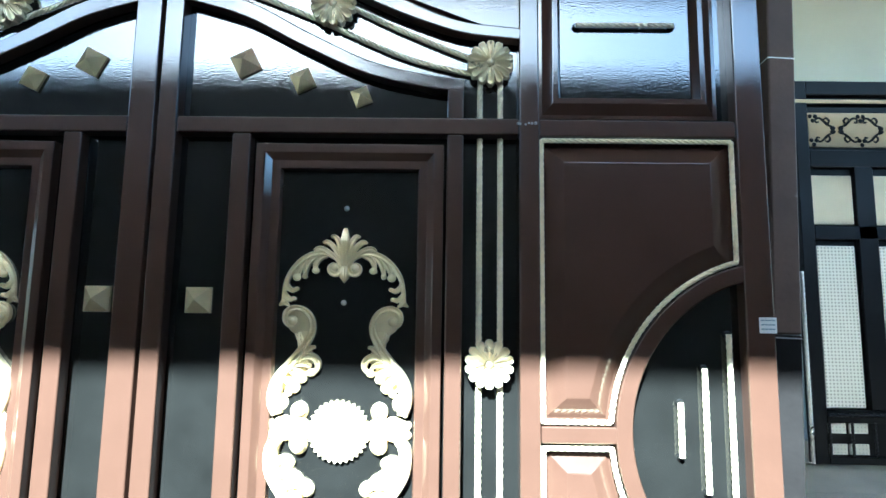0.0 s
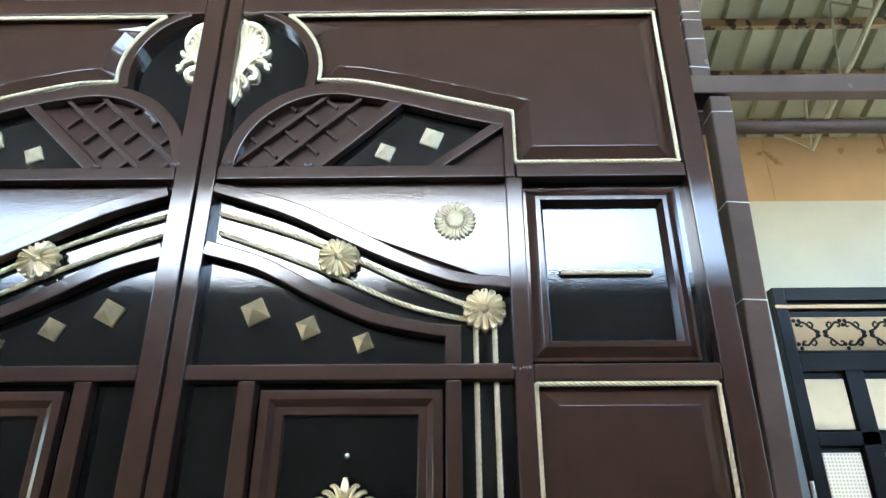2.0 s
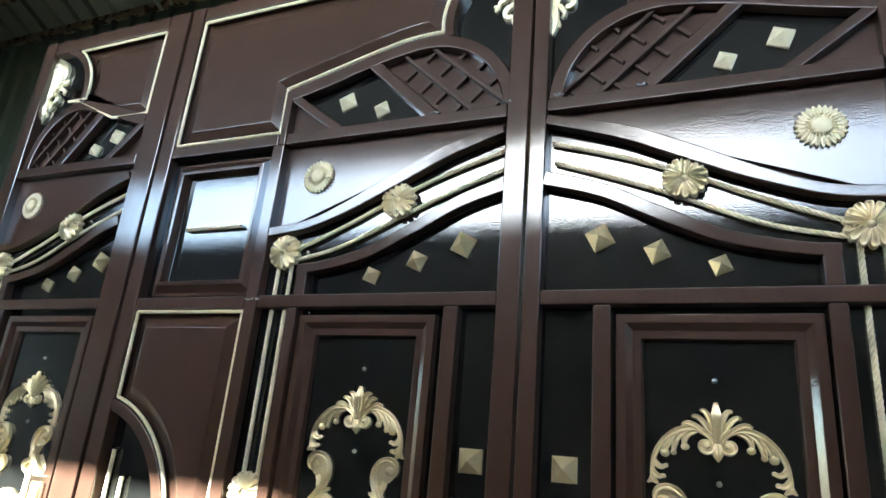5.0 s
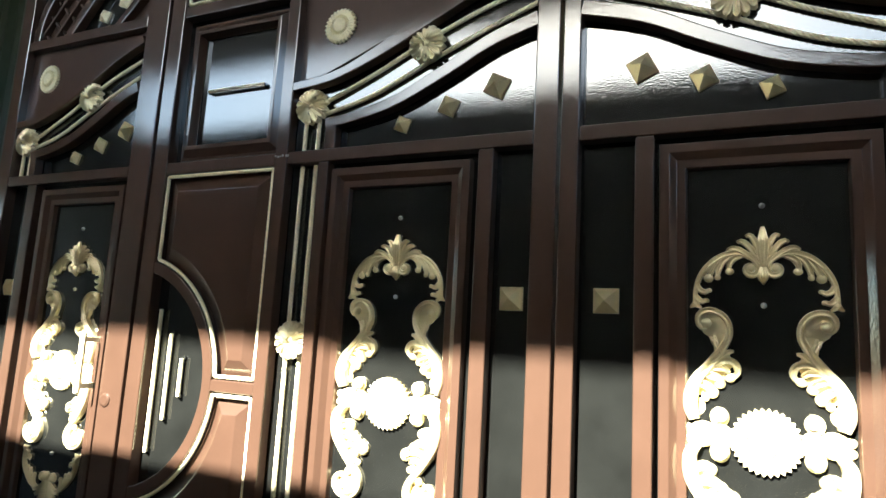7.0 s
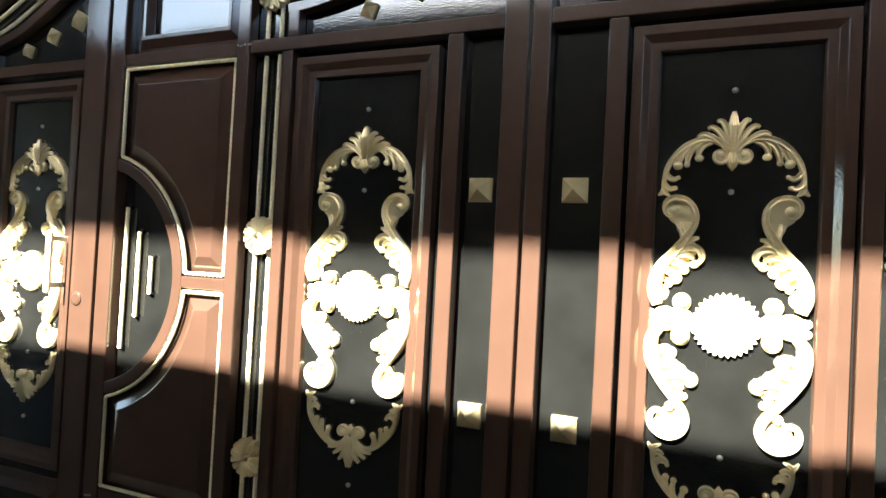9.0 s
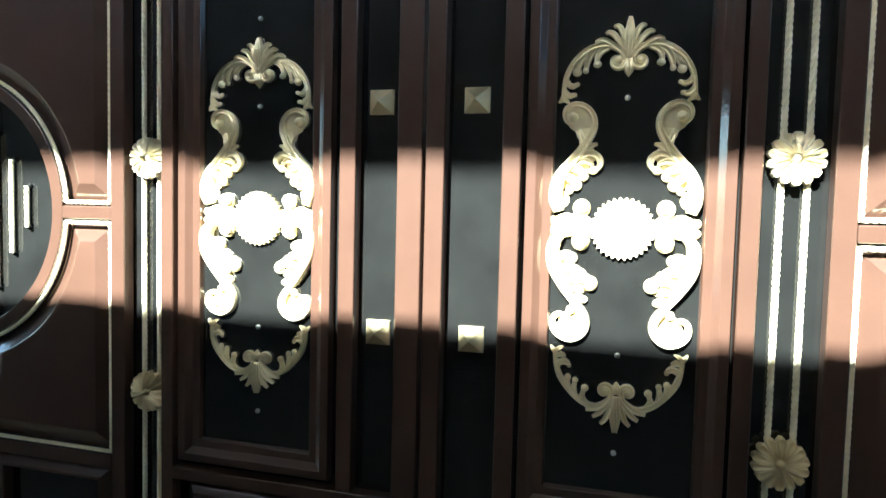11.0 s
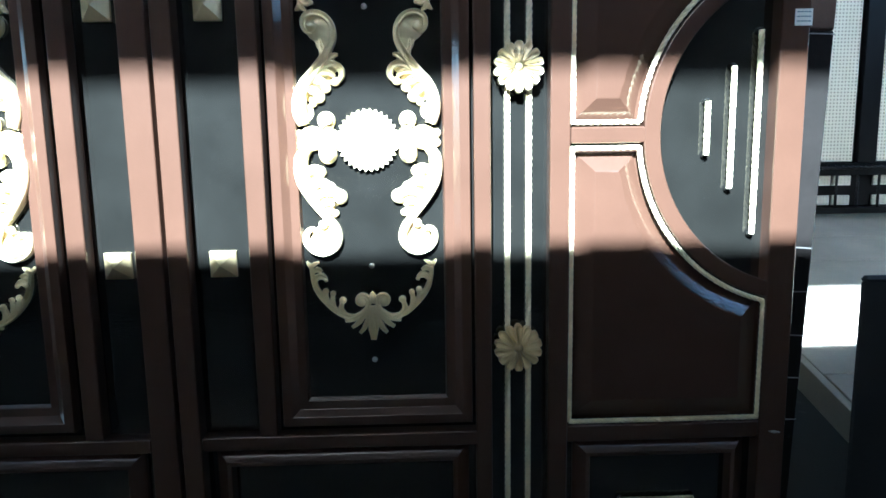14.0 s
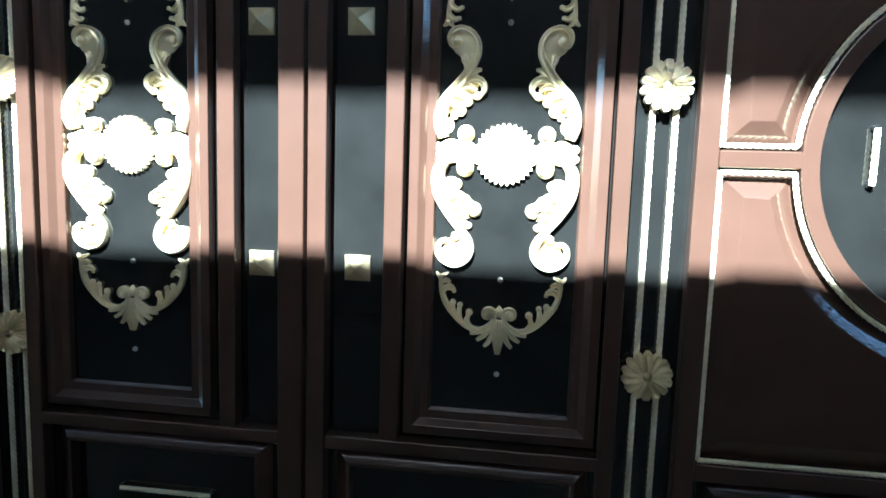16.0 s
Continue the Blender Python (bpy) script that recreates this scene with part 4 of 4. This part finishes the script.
# the black and cream gate behind
def cream_gate(x, y, z):
    g = new("cream_gate")
    g.matrix_world = Matrix.Translation((x, y, z))
    tagged(g, "black steel gate with cream dotted panels and scrollwork", "gate")

    def piece(name, mat, x0, x1, z0, z1, d0, d1, label="", parent=None, edge=0.003):
        bm = block(bmesh.new(), x0, x1, z0, z1, d0, d1, edge)
        ob = mesh_object(name, bm, mat)
        ob.parent = parent or g
        return tagged(ob, label)
    piece("frame_sheet", BLACK_FRAME, 0.0, 1.80, 0.0, 2.03, -0.03, 0.0)
    for x0, x1, z0, z1 in ((0.0, 0.07, 0, 2.03), (1.73, 1.80, 0, 2.03), (0.07, 1.73, 1.955, 2.03), (0.07, 1.73, 1.55, 1.64), (0.07, 1.73, 0.205, 0.27), (0.07, 1.73, 0.0, 0.035), (0.30, 0.40, 0.27, 1.55), (0.74, 0.83, 0.27, 1.55), (1.17, 1.27, 0.27, 1.55), (0.07, 1.73, 1.155, 1.225)):
        piece("frame_bar", BLACK_FRAME, x0, x1, z0, z1, 0.0, 0.04)
    piece("frieze_panel", CREAM, 0.085, 1.715, 1.665, 1.86, 0.0, 0.012)
    piece("trim_strip", CREAM, 0.0, 1.80, 1.905, 1.925, 0.03, 0.044)
    # scrollwork over the frieze panel
    for k in range(6):
        for flip in (1, -1):
            bm = bmesh.new()
            x0 = 0.24 + k * 0.26
            for s in (1, -1):
                limb(bm, [(x0 + s * 0.018, 1.762 + flip * 0.018), (x0 + s * 0.045, 1.762 + flip * 0.026), (x0 + s * 0.065, 1.762 + flip * 0.045), (x0 + s * 0.090, 1.762 + flip * 0.066), (x0 + s * 0.112, 1.762 + flip * 0.060), (x0 + s * 0.110, 1.762 + flip * 0.042), (x0 + s * 0.096, 1.762 + flip * 0.046)], [0.004, 0.006, 0.007, 0.006, 0.006, 0.005, 0.005], 0.012, 0.6)
                limb(bm, [(x0 + s * 0.050, 1.762 + flip * 0.030), (x0 + s * 0.040, 1.762 + flip * 0.052), (x0 + s * 0.055, 1.762 + flip * 0.068), (x0 + s * 0.068, 1.762 + flip * 0.058)], [0.005, 0.006, 0.006, 0.004], 0.012, 0.6)
                bead(bm, x0 + s * 0.022, 1.762 + flip * 0.010, 0.013, 0.012, 1.3, 0, 0.4)
            ob = mesh_object("scrollwork", bm, BLACK_FRAME)
            ob.parent = g
        for flip in (1, -1):
            bm = bmesh.new()
            for a in range(3):
                bead(bm, 0.112 + k * 0.26 + 0.016 * math.cos(a * 2.1 + 0.5), 1.762 + flip * 0.068 + 0.016 * math.sin(a * 2.1 + 0.5), 0.013, 0.012, 1, 0, 0.4)
            ob = mesh_object("flower_motif", bm, BLACK_FRAME)
            ob.parent = g
    # panes: plain above, dotted below
    for x0, x1 in ((0.075, 0.295), (0.405, 0.735), (0.835, 1.165), (1.275, 1.725)):
        piece("pane", PANE, x0, x1, 1.235, 1.505, 0.0, 0.018, "plain cream panel")
        piece("pane", DOTTED, x0 + 0.01, x1 - 0.01, 0.275, 1.120, 0.0, 0.018, "cream panel with fine dots")
        for z0 in (0.045, 0.150):
            n = max(2, int((x1 - x0) / 0.115))
            for i in range(n):
                w = (x1 - x0) / n
                piece("tile", DOTTED, x0 + i * w + 0.008, x0 + (i + 1) * w - 0.008, z0, z0 + 0.052, 0.0, 0.014, "", None, 0)
    # twisted spindles under the rail
    for k in range(15):
        bm = rope(bmesh.new(), [(0.075 + k * 0.115, 0.035), (0.075 + k * 0.115, 0.21)], 0.045, 0.007, 0.02, 0.006)
        ob = mesh_object("spindle", bm, BLACK_FRAME)
        ob.parent = g
    bm = rope(bmesh.new(), [(-0.012, 0.0), (-0.012, 0.98)], 0.035, 0.010, 0.03, 0.006)
    ob = mesh_object("rope_edge", bm, SILVER)
    ob.parent = g
    bm = bmesh.new()
    rope(bm, [(0.07, 0.246), (1.73, 0.246)], 0.05, 0.010, 0.03, 0.008)
    ob = mesh_object("rope_rail", bm, BLACK_FRAME)
    ob.parent = g
    return g


cream_gate(1.87, 3.52, 0.905)

# sloping boarded deck that carries it
deck = new("boarded_deck")
deck.matrix_world = pose(1.19, 1.86, 0.425, 14.9, 0, 0)
tagged(deck, "dusty grey boarded deck sloping up behind the gate", "deck")
for i in range(7):
    y0 = i * 0.30
    steel("plank", DECK, (3.2, 0.292, 0.05), deck.matrix_world @ pose(1.6, y0 + 0.15, -0.026 + random.uniform(-0.003, 0.003), 0, random.uniform(-0.2, 0.2), 0), "", "", parent=deck)
for x, y, h in ((0.10, 0.15, 0.38), (0.10, 1.9, 0.80), (3.0, 0.15, 0.38), (3.0, 1.9, 0.80)):
    steel("leg", DARK, (0.06, 0.06, h), pose(1.19 + x, 1.86 + y, h / 2), "", "", parent=deck)
steel("side_board", DECK, (0.03, 2.05, 0.10), deck.matrix_world @ pose(-0.016, 1.02, -0.055), "", "", parent=deck)

# dark sheet-metal box beside the post
sheet = new("steel_sheet")
sheet.matrix_world = pose(1.297, 1.825, 0.0)
tagged(sheet, "black steel sheet with folded rim standing on edge", "steel sheet")
steel("body", DARK, (0.47, 0.012, 0.88), pose(1.297, 1.825, 0.44), "", "", parent=sheet, edge=0.005)
steel("rim", DARK, (0.46, 0.026, 0.02), pose(1.297, 1.829, 0.885), "", "", parent=sheet, edge=0.008)
spare = new("spare_panel")
spare.matrix_world = pose(0.72, 2.03, 0.0)
tagged(spare, "dark brown framed gate panel stored behind the gate", "gate panel")
steel("panel_sheet", DARK, (0.44, 0.012, 2.20), pose(0.72, 2.03, 1.12), "", "", parent=spare)
for x in (0.49, 0.93):
    steel("panel_stile", POST, (0.05, 0.04, 2.34), pose(x, 2.03, 1.17), "", "", parent=spare)
for z in (0.04, 1.20, 2.05, 2.31):
    steel("panel_rail", POST, (0.39, 0.036, 0.05), pose(0.71, 2.03, z), "", "", parent=spare)

# green ribbed sheet and stacked mesh beyond the side door
bm, xs = bmesh.new(), []
for i in range(26):
    a = -9.0 + i * 0.235
    xs += [(a, 0.0), (a + 0.165, 0.0), (a + 0.185, 0.035), (a + 0.215, 0.035)]
for z in (0.0, 5.2):
    for x, d in xs:
        bm.verts.new((x, 3.35 - d, z))
bm.verts.ensure_lookup_table()
for i in range(len(xs) - 1):
    bm.faces.new((bm.verts[i], bm.verts[i + 1], bm.verts[len(xs) + i + 1], bm.verts[len(xs) + i]))
tagged(mesh_object("wall_green", bm, GREEN), "dark green ribbed metal sheet wall", "wall", kind="structure")

stack = new("mesh_stack")
stack.matrix_world = Matrix.Translation((-5.4, 3.0, 0))
tagged(stack, "dark stacked steel mesh panels against the green wall", "mesh panels")
steel("backing", DARK, (3.6, 0.10, 1.35), pose(-5.4, 3.05, 0.775), "", "", parent=stack)
steel("foot", DARK, (3.6, 0.18, 0.10), pose(-5.4, 3.03, 0.05), "", "", parent=stack)
bm = bmesh.new()
for i in range(40):
    for j in range(15):
        u, v = -1.7 + i * 0.085 + (j % 2) * 0.04, 0.18 + j * 0.082
        q = [bm.verts.new((u + 0.012 * a, -0.002, v + 0.012 * b)) for a, b in ((-1, -1), (1, -1), (1, 1), (-1, 1))]
        bm.faces.new(q)
dots = mesh_object("mesh_dots", bm, MESH_DOT)
dots.parent = stack
tagged(dots, kind="stuff")
